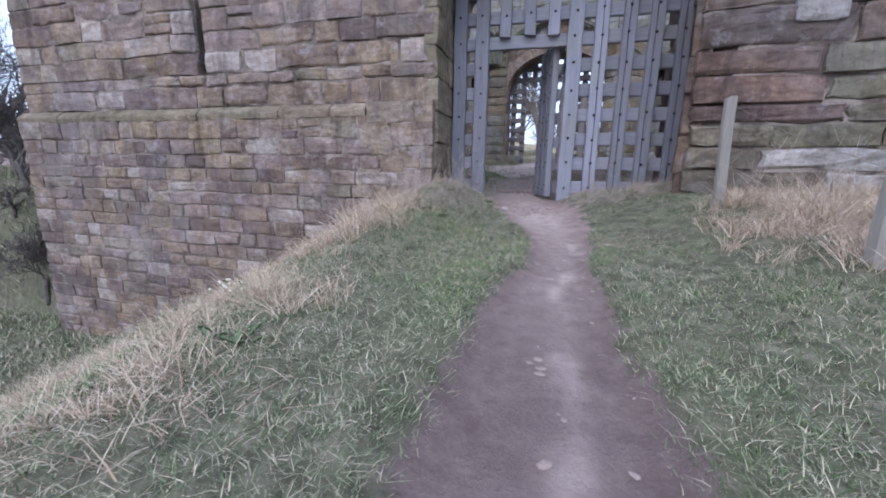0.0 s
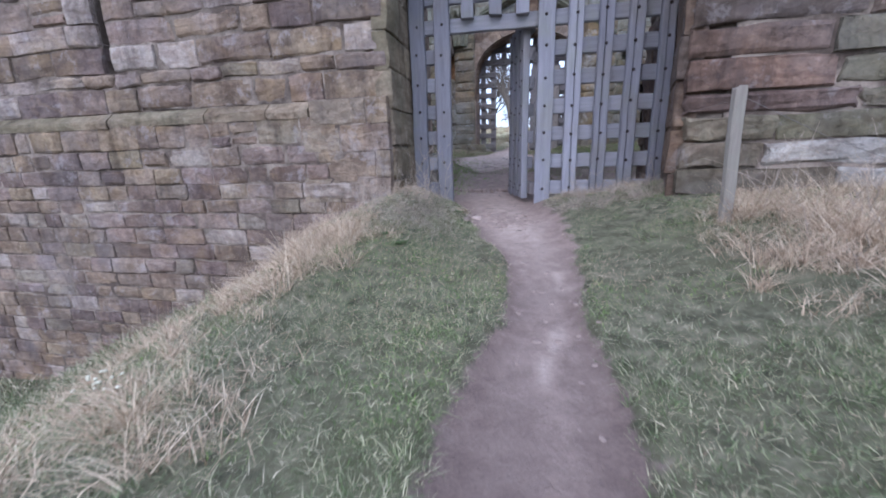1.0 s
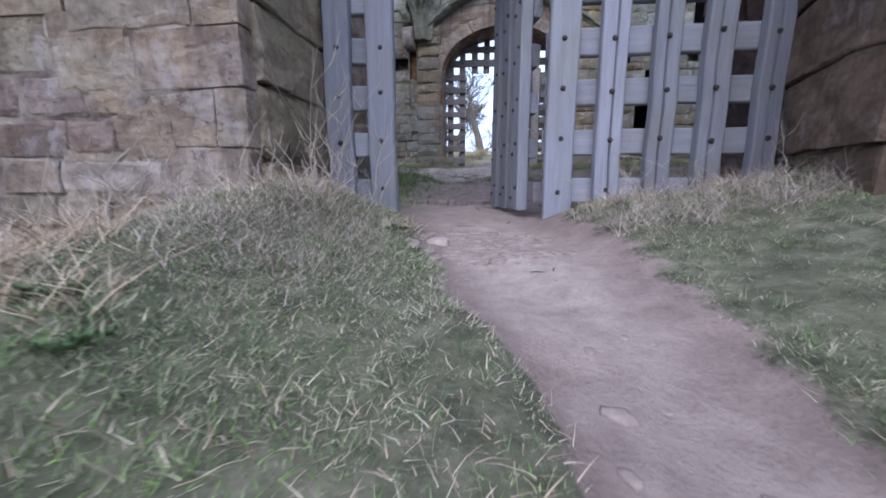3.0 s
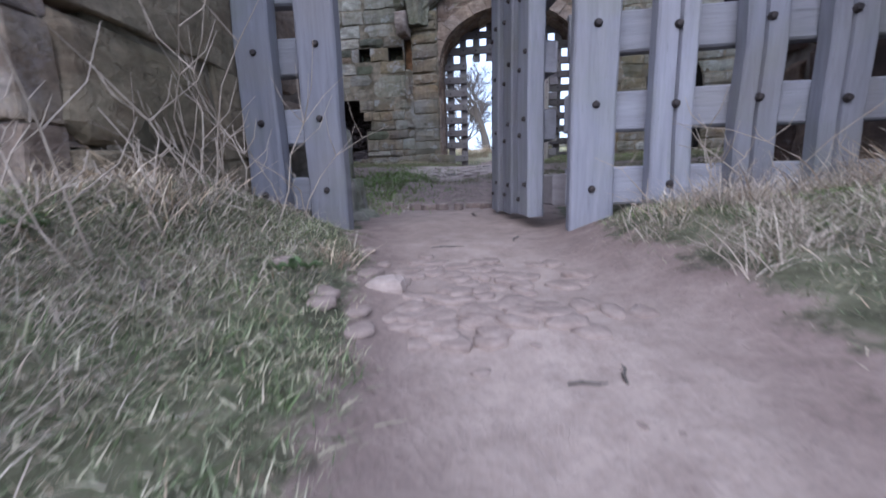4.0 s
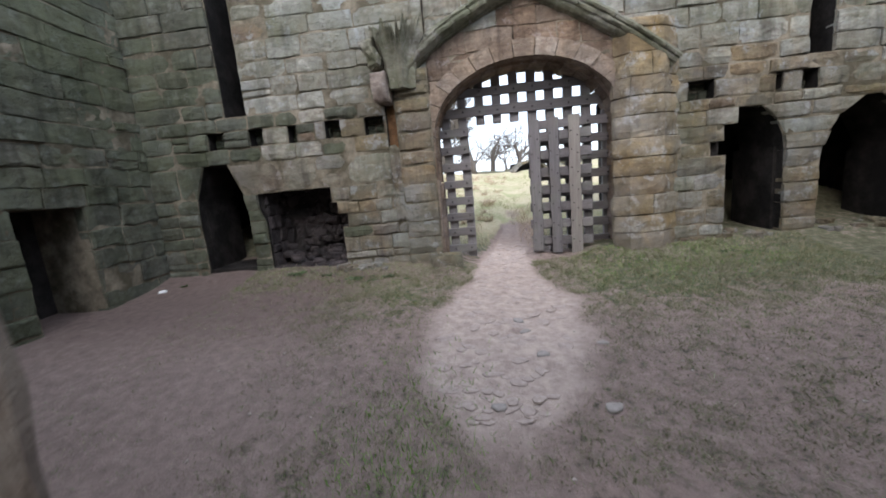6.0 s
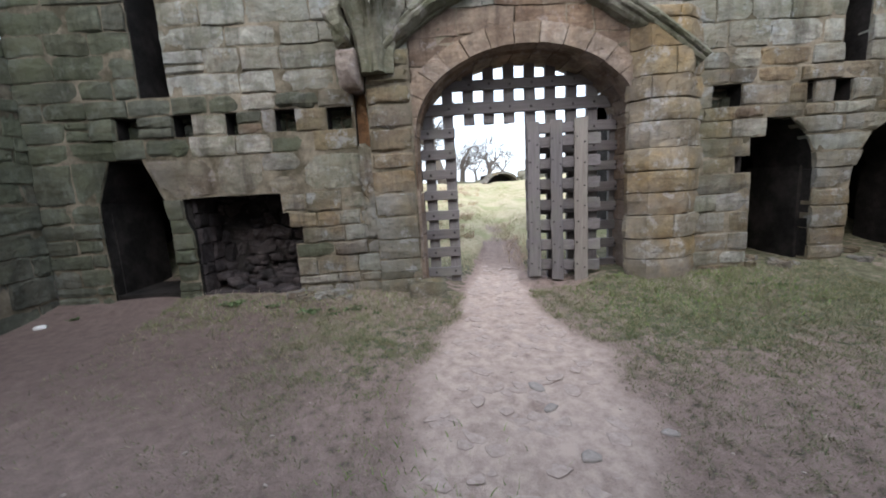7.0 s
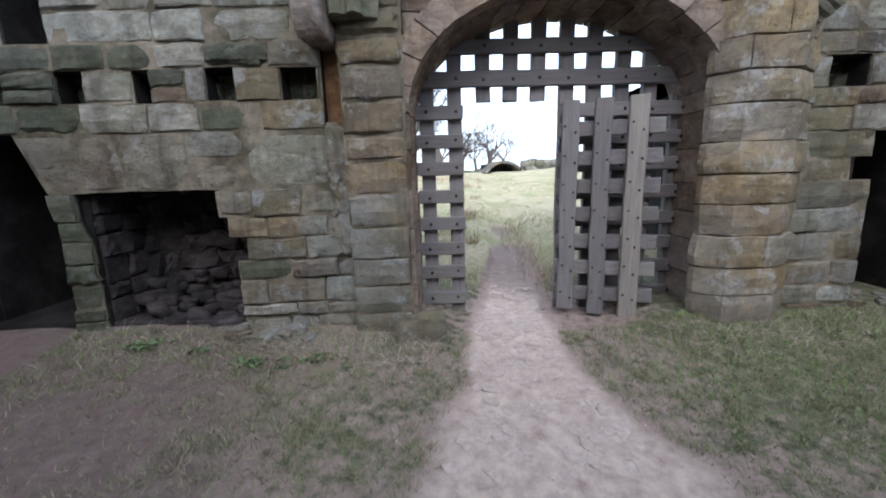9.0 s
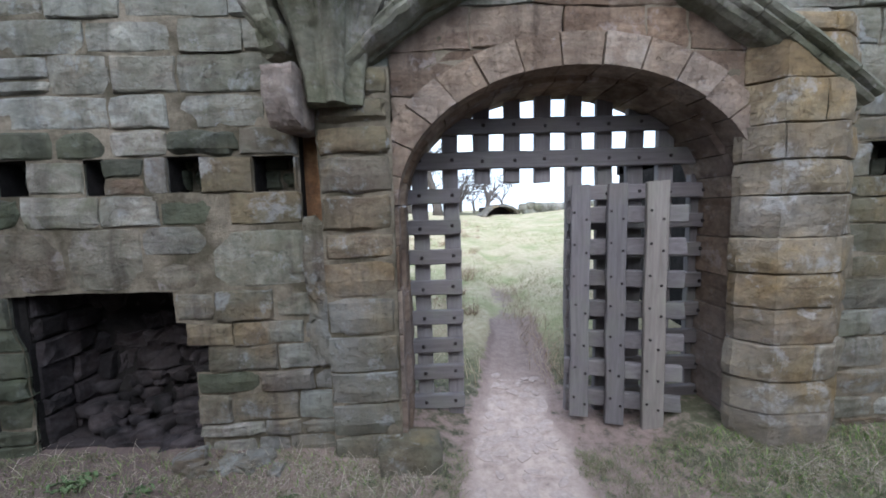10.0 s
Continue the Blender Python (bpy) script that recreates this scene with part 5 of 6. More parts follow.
leaf2_up = [(0.09, 0.155, 0.02, 2.03), (0.375, 0.15, -0.02, 2.03), (0.67, 0.165, -0.05, 2.04)]
leaf2_rail = [(0.17 + 0.268 * i, 0.14, -0.02, 0.90) for i in range(7)]
lattice("inner_gate_leaf", "dark oak wicket door folded back against the gate", leaf2_up, leaf2_rail, (M_OAK2_V, M_OAK2_H), -0.038, pose(0.24, 11.70, 1.60, 0, 0, -17), 0.0, 0.066, seed=400, zigzag=True, odd=(2, None, M_OAK_PALE))

# ---------------------------------------------------------------- grass and plants


def blades(name, label, pts, height, width, material, seed, levels=3, lean=0.6, flop=0.5, category="grass"):
    """One mesh of many tapered, bent blades rooted at pts (x, y)."""
    rg = np.random.RandomState(seed)
    n = len(pts)
    x, y = pts[:, 0], pts[:, 1]
    z = ground_parts(x, y)[0] - 0.01
    h = np.asarray(height) * rg.uniform(0.55, 1.3, n)
    w = width * rg.uniform(0.6, 1.4, n)
    az, tw = rg.uniform(0, 2 * np.pi, n), rg.uniform(0, 2 * np.pi, n)
    ln = lean * rg.uniform(0.1, 1.0, n)
    fl = flop * rg.uniform(0.0, 1.0, n)
    cols = []
    for k in range(levels):
        t = k / (levels - 1)
        out = h * (ln * t + fl * t * t)
        up = h * t * np.sqrt(np.maximum(0.06, 1 - (0.55 * ln + 0.6 * fl * t) ** 2))
        cx, cy, cz = x + out * np.cos(az), y + out * np.sin(az), z + up
        ww = w * (1 - t) ** 0.7 * 0.5
        if k < levels - 1:
            cols.append(np.stack([cx - ww * np.cos(tw), cy - ww * np.sin(tw), cz], -1))
            cols.append(np.stack([cx + ww * np.cos(tw), cy + ww * np.sin(tw), cz], -1))
        else:
            cols.append(np.stack([cx, cy, cz], -1))
    m = 2 * levels - 1
    verts = np.stack(cols, 1).reshape(-1, 3)
    base = (np.arange(n) * m)[:, None]
    tris = []
    for k in range(levels - 2):
        a = 2 * k
        tris += [base + np.array([[a, a + 1, a + 3]]), base + np.array([[a, a + 3, a + 2]])]
    a = 2 * (levels - 2)
    tris.append(base + np.array([[a, a + 1, a + 2]]))
    tris = np.concatenate(tris, 0).astype(np.int32)
    me = bpy.data.meshes.new(name)
    me.vertices.add(len(verts))
    me.vertices.foreach_set("co", verts.astype(np.float32).reshape(-1))
    me.loops.add(tris.size)
    me.loops.foreach_set("vertex_index", tris.reshape(-1))
    me.polygons.add(len(tris))
    me.polygons.foreach_set("loop_start", np.arange(0, tris.size, 3, dtype=np.int32))
    me.update(calc_edges=True)
    me.materials.append(material)
    return tagged(new(name, me), label, category, kind="stuff")


def scatter(n, x0, x1, y0, y1, seed, mask):
    rg = np.random.RandomState(seed)
    x, y = rg.uniform(x0, x1, n), rg.uniform(y0, y1, n)
    return np.stack([x, y], -1)[rg.uniform(0, 1, n) < mask(x, y)]


def clear(x, y):
    """1 on open ground, 0 inside masonry."""
    wall = ((y > 4.12) & (x < -1.2) & (y < 6.0)) | ((y > 4.0) & (x > 1.3) & (y < 6.0)) | ((y > 11.25) & (y < 13.0) & (np.abs(x - 0.17) > 1.3))
    return np.where(wall | (x < -5.7) & (y > 6), 0.0, 1.0)


def turf_mask(x, y):
    bare = ground_parts(x, y)[1]
    return clear(x, y) * np.clip(1.25 - 1.6 * bare + 0.25 * rough_noise(6 * x, 6 * y, 2.0), 0, 1)


def low_turf(pts):
    """The turf is trodden shorter before the gate."""
    return 1 - 0.15 * smoothstep(2.9, 3.5, pts[:, 1]) * smoothstep(0.5, 0.1, pts[:, 0])


def ridge(x, y):
    """Where the long dead grass stands outside the wall."""
    a = smoothstep(-0.95, -1.55, x + 0.25 * rough_noise(2 * x, 2 * y, 7.0) - 0.2 * smoothstep(3, 1, y) - 0.22 * smoothstep(1.5, 0.6, y)) * smoothstep(-4.6, -2.8, x)
    a = a * (0.55 + 0.45 * smoothstep(-0.1, 0.5, rough_noise(1.7 * x, 1.7 * y, 9.0)))
    b = smoothstep(1.2, 1.6, x + 0.2 * rough_noise(2 * x, 2 * y, 3.0)) * smoothstep(1.3, 2.3, y)
    c = 0.8 * np.exp(-((y - 4.72) / 0.14) ** 2) * smoothstep(0.25, 0.45, x)
    d = 0.7 * np.exp(-((x + 1.15) / 0.3) ** 2 - ((y - 4.15) / 0.35) ** 2)
    return np.clip(a + b + c + d, 0, 1) * clear(x, y) * (y < 4.95)


def inner_turf(x, y):
    """Fine, sparse tufts all over the trodden floor, closer together towards the inner wall and thin in the bare west corner."""
    worn = ground_parts(x, y)[2]
    tuft = smoothstep(0.15, 0.5, rough_noise(11 * x, 11 * y, 21.0) + 0.25 * rough_noise(3 * x, 3 * y, 23.0))
    area = 0.78 + 0.5 * smoothstep(8.6, 10.2, y) * smoothstep(-2.6, -1.8, x) + 0.3 * rough_noise(0.9 * x, 0.9 * y, 29.0)
    area = area + 0.1 + 0.35 * smoothstep(0.1, 0.7, x) + 0.6 * np.exp(-((x + 1.25) / 0.45) ** 2 - ((y - 7.4) / 1.1) ** 2)
    area = area * (1 - 0.85 * smoothstep(-2.2, -3.0, x) * smoothstep(11.0, 10.3, y)) * np.where((y < 7.3) & (np.abs(x + 0.3) < 0.7), 0.1, 1)
    return clear(x, y) * np.clip(area, 0, 1.2) * (0.25 + 0.75 * tuft) * np.clip(1 - 1.7 * worn, 0, 1)


pts = scatter(680000, -3.2, 3.0, -0.9, 4.95, 71, lambda x, y: turf_mask(x, y) * (1 - 0.5 * ridge(x, y)))
blades("turf_outside", "short damp winter turf on the bank", pts, np.clip(0.022 + 0.016 * rough_noise(4 * pts[:, 0], 4 * pts[:, 1], 4.0), 0.011, 0.06) * low_turf(pts), 0.0032, M_TURF, 72, 2, 1.3, 0.5)
pts = scatter(190000, -3.0, 3.0, -0.6, 4.9, 73, lambda x, y: turf_mask(x, y) * smoothstep(0.15, 0.55, rough_noise(1.3 * x, 1.3 * y, 11.0) + 0.7 * smoothstep(0.4, 0.9, x)))
blades("lush_turf", "patches of brighter green grass in the turf", pts, 0.025 * low_turf(pts), 0.0032, M_LUSH, 74, 3, 0.9, 0.8)
pts = scatter(150000, -2.2, 2.3, -0.6, 2.8, 271, lambda x, y: turf_mask(x, y) * smoothstep(2.8, 1.4, y) * (0.45 + 0.55 * smoothstep(-0.3, 0.3, rough_noise(3.1 * x, 3.1 * y, 53.0))))
near_gate = scatter(52000, -1.7, -0.3, 3.0, 4.6, 273, lambda x, y: turf_mask(x, y) * (0.35 + 0.65 * smoothstep(-0.3, 0.3, rough_noise(3.3 * x, 3.3 * y, 59.0))))
pts = np.concatenate([pts, near_gate])
blades("coarse_turf", "coarse trodden blades of winter grass on the bank", np.array(pts), np.where(pts[:, 1] > 2.9, 0.032, 0.042), 0.0036, M_TURF, 272, 3, 1.5, 1.0)


def clumps(n, per, x0, x1, y0, y1, seed, mask, radius):
    """Blade roots gathered round clump centres; also the clump of each root."""
    c = scatter(n, x0, x1, y0, y1, seed, mask)
    rg = np.random.RandomState(seed + 1)
    k = np.repeat(np.arange(len(c)), per)
    a, r = rg.uniform(0, 2 * np.pi, len(k)), radius * np.sqrt(rg.uniform(0, 1, len(k))) * rg.uniform(0.4, 1.4, len(c))[k]
    return np.stack([c[k, 0] + r * np.cos(a), c[k, 1] + r * np.sin(a)], -1), rg.choice((0.4, 0.6, 0.8, 1.0, 1.3, 1.9), len(c))[k]


def bank(x, y):
    """Tangle of dead grass nearer to the path on the ditch side."""
    return np.clip(ridge(x, y) + 0.5 * smoothstep(-0.75, -1.1, x) * smoothstep(3.7, 4.2, y) + 0.10 * smoothstep(-0.75, -1.2, x), 0, 1) * clear(x, y) * (y < 4.95)


pts, size = clumps(6500, 16, -2.6, 2.8, -0.5, 4.8, 171, lambda x, y: turf_mask(x, y) * (0.35 + 0.65 * smoothstep(-0.2, 0.4, rough_noise(2.2 * x, 2.2 * y, 51.0))), 0.022)
blades("turf_tufts", "tufts of coarser grass standing in the turf", pts, 0.029 * size * low_turf(pts), 0.0031, M_TUFT, 172, 3, 1.1, 0.9)
pts, size = clumps(1500, 75, -4.6, 3.4, -0.4, 4.85, 75, bank, 0.085)
blades("dead_grass", "long bleached dead grass in tufts along the bank and walls", pts, 0.14 * size * (1 - 0.55 * smoothstep(2.9, 3.6, pts[:, 1])) * (0.5 + 0.5 * smoothstep(0.8, 2.2, pts[:, 1])), 0.0034, M_STRAW, 76, 5, 0.95, 1.3)
pts, size = clumps(150, 90, 0.95, 2.9, 2.2, 3.95, 275, lambda x, y: smoothstep(1.0, 1.4, x - 0.15 * (y - 3.0)), 0.09)
blades("tall_dead_grass", "tall bleached grass round the fence posts", pts, 0.15 * size, 0.0034, M_STRAW, 276, 5, 1.0, 1.4)
pts, size = clumps(75, 80, -1.75, -1.0, 2.3, 3.5, 575, lambda x, y: smoothstep(-0.95, -1.3, x + 0.15 * rough_noise(3 * x, 3 * y, 77.0)), 0.08)
blades("bank_straw", "pale dead grass heaped on the edge of the bank", pts, 0.115 * size, 0.0034, M_STRAW, 576, 5, 1.0, 1.4)
pts, size = clumps(150, 60, 0.3, 1.5, 4.2, 4.9, 375, lambda x, y: clear(x, y) * smoothstep(4.2, 4.6, y + 0.25 * x), 0.07)
blades("gate_foot_grass", "tangled dead grass against the foot of the gate", pts, 0.075 * size, 0.0028, M_TANGLE, 376, 5, 1.0, 1.4)
pts = scatter(40000, -1.7, -0.5, 3.1, 4.75, 475, lambda x, y: turf_mask(x, y) * smoothstep(3.25, 3.8, y - 0.5 * np.minimum(x + 0.7, 0)) * smoothstep(-0.5, -0.75, x) * (0.16 + 0.7 * smoothstep(-0.2, 0.4, rough_noise(4 * x, 4 * y, 71.0))))
blades("bleached_tangle", "low bleached tangle of dead stems beside the path", pts, 0.062, 0.0026, M_TANGLE, 476, 5, 1.7, 1.6)
pts = scatter(26000, -4.6, 3.4, -0.5, 4.9, 175, ridge)
blades("dead_grass_thatch", "flattened dead grass between the tufts", pts, 0.12, 0.0042, M_STRAW, 178, 4, 1.5, 1.3)
pts = scatter(95000, -2.6, 2.4, -0.6, 4.8, 176, lambda x, y: turf_mask(x, y) * np.clip(0.35 + 0.8 * rough_noise(1.9 * x, 1.9 * y, 14.0), 0, 1))
blades("straw_in_turf", "scattered dry straw lying in the turf", pts, 0.038 * low_turf(pts), 0.0026, M_STRAW, 177, 4, 1.5, 1.2)
pts = scatter(75000, -14, -3.2, -3, 8, 77, lambda x, y: np.where(x < -8.0, 1.0, clear(x, y) * (y < 4.3)))
blades("ditch_grass", "rough grey-green grass in the ditch", pts, 0.14, 0.014, M_TURF, 78, 3, 0.8, 0.8)
pts = scatter(520000, -4.2, 3.8, 6.2, 11.3, 79, inner_turf)
blades("turf_inside", "thin trodden grass inside the gatehouse", pts, 0.034 + 0.022 * smoothstep(8.8, 10.2, pts[:, 1]), 0.0062, M_TRODDEN, 80, 2, 0.9, 0.8)


pts, size = clumps(3000, 18, -4.0, 3.6, 6.6, 11.0, 179, lambda x, y: clear(x, y) * np.clip(1 - 1.6 * ground_parts(x, y)[2], 0, 1) * (1 - 0.7 * smoothstep(-2.3, -3.2, x)) * (0.12 + 0.88 * smoothstep(-0.05, 0.45, rough_noise(2.1 * x, 2.1 * y, 57.0))), 0.04)
blades("floor_tufts", "small dark tufts of trodden grass on the earth floor", pts, 0.026 * size, 0.0042, M_TUFT, 180, 3, 1.3, 1.0)


def wall_foot(x, y):
    a = np.exp(-((y - 10.98) / 0.22) ** 2) * np.where(x < 0, smoothstep(-4.2, -3.6, x) * smoothstep(-0.95, -1.2, x), smoothstep(1.2, 1.5, x) * smoothstep(3.4, 2.7, x))
    b = np.exp(-((x + 1.0) / 0.22) ** 2 - ((y - 6.2) / 0.35) ** 2)
    return np.clip(a * 0.8 + b, 0, 1)


pts = scatter(170000, -4.5, 4.0, 5.7, 11.3, 81, lambda x, y: wall_foot(x, y) * (0.35 + 0.65 * smoothstep(-0.2, 0.4, rough_noise(3 * x, 3 * y, 41.0))))
blades("wall_foot_grass", "straggling straw grass at the foot of the inner wall", pts, 0.12, 0.0036, M_TANGLE, 82, 4, 1.7, 1.6)
pts = scatter(90000, -4.5, 4.0, 5.7, 11.3, 83, lambda x, y: np.clip(0.5 * wall_foot(x, y) + 0.95 * np.exp(-((x + 1.2) / 0.42) ** 2 - ((y - 7.2) / 1.0) ** 2) + 0.8 * smoothstep(9.6, 10.6, y) * 0.5 * smoothstep(0.55, 1.0, x + 0.2 * rough_noise(3 * x, 3 * y, 31.0)) * smoothstep(3.4, 2.6, x) * clear(x, y), 0, 1))
blades("wall_foot_green", "green grass at the foot of the inner wall", pts, 0.065, 0.006, M_LUSH, 84, 3, 0.7, 0.7)
pts = scatter(110000, -5, 9, 12.2, 26, 85, lambda x, y: turf_mask(x, y) * clear(x, y) * (16 / np.maximum(y, 12)) ** 2 * 0.9)
blades("field_grass", "pale tussocky grass of the castle yard", pts, np.clip(0.035 + 0.04 * rough_noise(1.5 * pts[:, 0], 1.5 * pts[:, 1], 8.0), 0.015, 0.14), 0.009, M_FIELD, 86, 3, 0.8, 0.8)
pts, size = clumps(700, 40, -6, 1.2, 14.0, 27.0, 89, lambda x, y: smoothstep(0.1, -0.9, x - np.interp(y, CENTRE_Y, CENTRE_X)) * (0.4 + 0.6 * smoothstep(0.0, 0.5, rough_noise(0.8 * x, 0.8 * y, 33.0))) * (17 / y), 0.16)
blades("yard_straw", "bleached tussocks in the grass of the castle yard", pts, 0.16 * size, 0.010, M_STRAW, 90, 4, 0.9, 1.1)
pts = scatter(5000, -1.2, 1.6, 12.3, 15.5, 87, lambda x, y: np.exp(-((x - 0.45) / 0.18) ** 2) + 0.3 * np.exp(-((x + 0.7) / 0.2) ** 2))
blades("path_tussock", "straw tussocks beside the inner path", pts, 0.24, 0.006, M_STRAW, 88, 4, 0.7, 0.9)


def stalks():
    """Bare branching stalks of last year's weeds before the gate."""
    rng = random.Random(91)

    def stalk(x, y, h):
        bag = Bag()
        lean = (rng.uniform(-1.1, 1.1), rng.uniform(-0.8, 0.4))
        pts = [(lean[0] * h * t * t + rng.uniform(-0.02, 0.02), lean[1] * h * t * t + rng.uniform(-0.02, 0.02), h * t * (1 - 0.25 * t * abs(lean[0]))) for t in (0, 0.2, 0.4, 0.6, 0.8, 1.0)]
        bag.add(*tube(pts, [0.0024, 0.0022, 0.0019, 0.0016, 0.0012, 0.0007], 5))
        for k in range(rng.randint(2, 5)):
            t = rng.randint(1, 4)
            b = Vector(pts[t])
            a, l = rng.uniform(0, 6.28), h * rng.uniform(0.15, 0.4)
            bag.add(*tube([b, b + Vector((math.cos(a) * l * 0.5, math.sin(a) * l * 0.5, l * 0.45)), b + Vector((math.cos(a) * l * 0.75, math.sin(a) * l * 0.7, l))], [0.0018, 0.0013, 0.0007], 4))
        ob = new("dead_stalk", bag.mesh("dead_stalk", M_STALK))
        ob.matrix_world = pose(x, y, gz(x, y) - 0.02, 0, 0, rng.uniform(0, 360))
        tagged(ob, "thin pale branching dead weed stalk", "plant", group="dead stalks before the gate")

    for i in range(26):
        stalk(rng.uniform(-1.15, -0.72), rng.uniform(3.9, 4.72), rng.choice((0.12, 0.16, 0.2, 0.25, 0.3, 0.35, 0.45, 0.6)))
    for i in range(18):
        stalk(rng.uniform(-1.9, -1.0), rng.uniform(3.4, 4.1), rng.uniform(0.15, 0.42))
    for i in range(4):
        stalk(rng.uniform(-1.12, -0.85), rng.uniform(4.3, 4.75), rng.uniform(0.4, 0.65))
    for i in range(12):
        stalk(rng.uniform(0.3, 1.35), rng.uniform(4.45, 4.85), rng.uniform(0.12, 0.4))
    for i in range(14):
        stalk(rng.uniform(1.3, 2.3), rng.uniform(2.2, 3.8), rng.uniform(0.3, 0.6))


stalks()


def herbs():
    """Rosettes of green leaves."""
    rng = random.Random(92)

    def rosette(x, y, size, n, flowers=0):
        plant = thing("leafy_weed", "low green leafy weed in the turf" if not flowers else "leafy weed with small cream flower heads", "plant", at=pose(x, y, gz(x, y)))
        for k in range(int(n * 1.7)):
            a, l = rng.uniform(0, 6.28), size * rng.uniform(0.16, 0.42)
            w = l * rng.uniform(0.4, 0.6)
            bx, by, up = rng.gauss(0, size * 0.4), rng.gauss(0, size * 0.3), rng.uniform(0.4, 1.5)
            c, s = math.cos(a), math.sin(a)
            row = []
            for t, ww in ((0.0, 0.15), (0.35, 0.9), (0.7, 0.8), (1.0, 0.05)):
                r, zz = l * t, l * (up * t - 0.55 * up * t * t) + 0.005
                row += [(bx + c * r - s * w * ww / 2, by + s * r + c * w * ww / 2, zz + 0.006), (bx + c * r, by + s * r, zz - 0.004), (bx + c * r + s * w * ww / 2, by + s * r - c * w * ww / 2, zz + 0.006)]
            fs = []
            for i in range(3):
                fs += [(i * 3, i * 3 + 1, i * 3 + 4, i * 3 + 3), (i * 3 + 1, i * 3 + 2, i * 3 + 5, i * 3 + 4)]
            part("leaf", mesh_from("leaf", row, fs, M_LEAF, True), plant)
        for k in range(flowers):
            fx, fy = rng.uniform(-0.12, 0.12), rng.uniform(-0.07, 0.07)
            part("flower", with_mat(rough_rock(0.011, 0.011, 0.010, k, 0.2, 1), M_PETAL), plant, at=pose(fx, fy, rng.uniform(0.05, 0.12)))

    for x, y, sz, n, fl in ((-1.05, 1.05, 0.12, 9, 0), (-0.8, 3.05, 0.065, 16, 0), (-0.95, 3.15, 0.07, 16, 0), (-1.7, 1.72, 0.09, 12, 14), (-0.6, 4.2, 0.075, 14, 0), (-0.95, 3.95, 0.06, 10, 0),
                            (-3.4, 11.0, 0.15, 36, 0), (-2.45, 10.8, 0.15, 36, 0), (-2.0, 10.85, 0.14, 32, 0), (-2.95, 10.95, 0.12, 26, 0), (-2.2, 10.75, 0.085, 20, 0), (-1.7, 10.7, 0.07, 14, 0), (-5.2, 10.9, 0.08, 16, 0), (-1.3, 0.75, 0.1, 8, 0), (2.6, 10.85, 0.08, 18, 0), (2.9, 10.75, 0.08, 16, 0)):
        rosette(x, y, sz, n, fl)


herbs()

# ---------------------------------------------------------------- stones on the path


def flat_stone(w, d, h, seed):
    rng = random.Random(seed)
    n = 8
    vs, fs = [], []
    rad = [rng.uniform(0.72, 1.18) for _ in range(n)]
    for z, k in ((-0.8, 1.0), (0.3, 1.02), (0.85, 0.93), (1.0, 0.55)):
        for i in range(n):
            a = 2 * math.pi * i / n
            vs.append((math.cos(a) * rad[i] * k * w / 2, math.sin(a) * rad[i] * k * d / 2, z * h + rng.uniform(-0.06, 0.06) * h))
    for j in range(3):
        fs += [(j * n + i, j * n + (i + 1) % n, (j + 1) * n + (i + 1) % n, (j + 1) * n + i) for i in range(n)]
    fs.append(tuple(3 * n + i for i in range(n)))
    return vs, fs


def lay(name, label, spots, material, group, seed, cat="stone", worn=True):
    rng = random.Random(seed)
    for i, (x, y, w, d, h) in enumerate(spots):
        me = mesh_from(name, *flat_stone(w, d, h, seed + i), material, worn)
        ob = new(name, me)
        ob.matrix_world = pose(x, y, gz(x, y) - 0.002, rng.uniform(-4, 4), rng.uniform(-4, 4), rng.uniform(0, 360))
        tagged(ob, label, cat, group=group)


rng = random.Random(101)
spots = []
for i in range(95):
    y = rng.uniform(4.08, 4.62)
    x = rng.gauss(-0.2, 0.15)
    spots.append((x, y, rng.uniform(0.055, 0.105), rng.uniform(0.045, 0.08), rng.uniform(0.006, 0.011)))
lay("cobble", "small worn sandstone cobble bedded in the path", spots, M_COBBLE_OUT, "cobbles before the gate", 110)
spots = []
for i in range(240):
    y = rng.uniform(7.8, 12.6)
    hw = float(np.interp(y, WIDTH_Y, WIDTH_W))
    x = float(np.interp(y, CENTRE_Y, CENTRE_X)) + rng.uniform(-0.75, 0.75) * hw
    spots.append((x, y, rng.uniform(0.08, 0.20), rng.uniform(0.06, 0.13), rng.uniform(0.001, 0.007)))
lay("paving_stone", "worn pale paving stone bedded in trodden earth", spots, M_COBBLE, "paving of the inner path", 310)
lay("paving_stone", "grey flat stone in the trodden path", [(-0.22, 8.45, 0.12, 0.09, 0.012), (-0.62, 7.9, 0.12, 0.09, 0.012), (0.12, 7.85, 0.14, 0.10, 0.012), (-0.33, 9.15, 0.16, 0.09, 0.016), (-0.3, 8.9, 0.13, 0.08, 0.014), (0.3, 8.6, 0.12, 0.08, 0.012)], M_SLATE, "paving of the inner path", 610)
spots = []
for i in range(60):
    y = rng.uniform(0.4, 4.2)
    x = float(np.interp(y, CENTRE_Y, CENTRE_X)) + 0.05 + rng.gauss(0, 0.09)
    s = rng.choice([0.01, 0.014, 0.02, 0.028])
    spots.append((x, y, s * 1.5, s, s * 0.22))
lay("pebble", "small pale stone trodden into the path", spots, M_COBBLE_OUT, "stones of the outer path", 710)
lay("path_stone", "flat pale stone set in the earth path", [(0.04, 3.21, 0.06, 0.045, 0.008), (0.0, 2.45, 0.045, 0.035, 0.008), (0.14, 2.75, 0.08, 0.05, 0.006), (0.08, 2.2, 0.05, 0.035, 0.006)], M_COBBLE_OUT, "", 810)
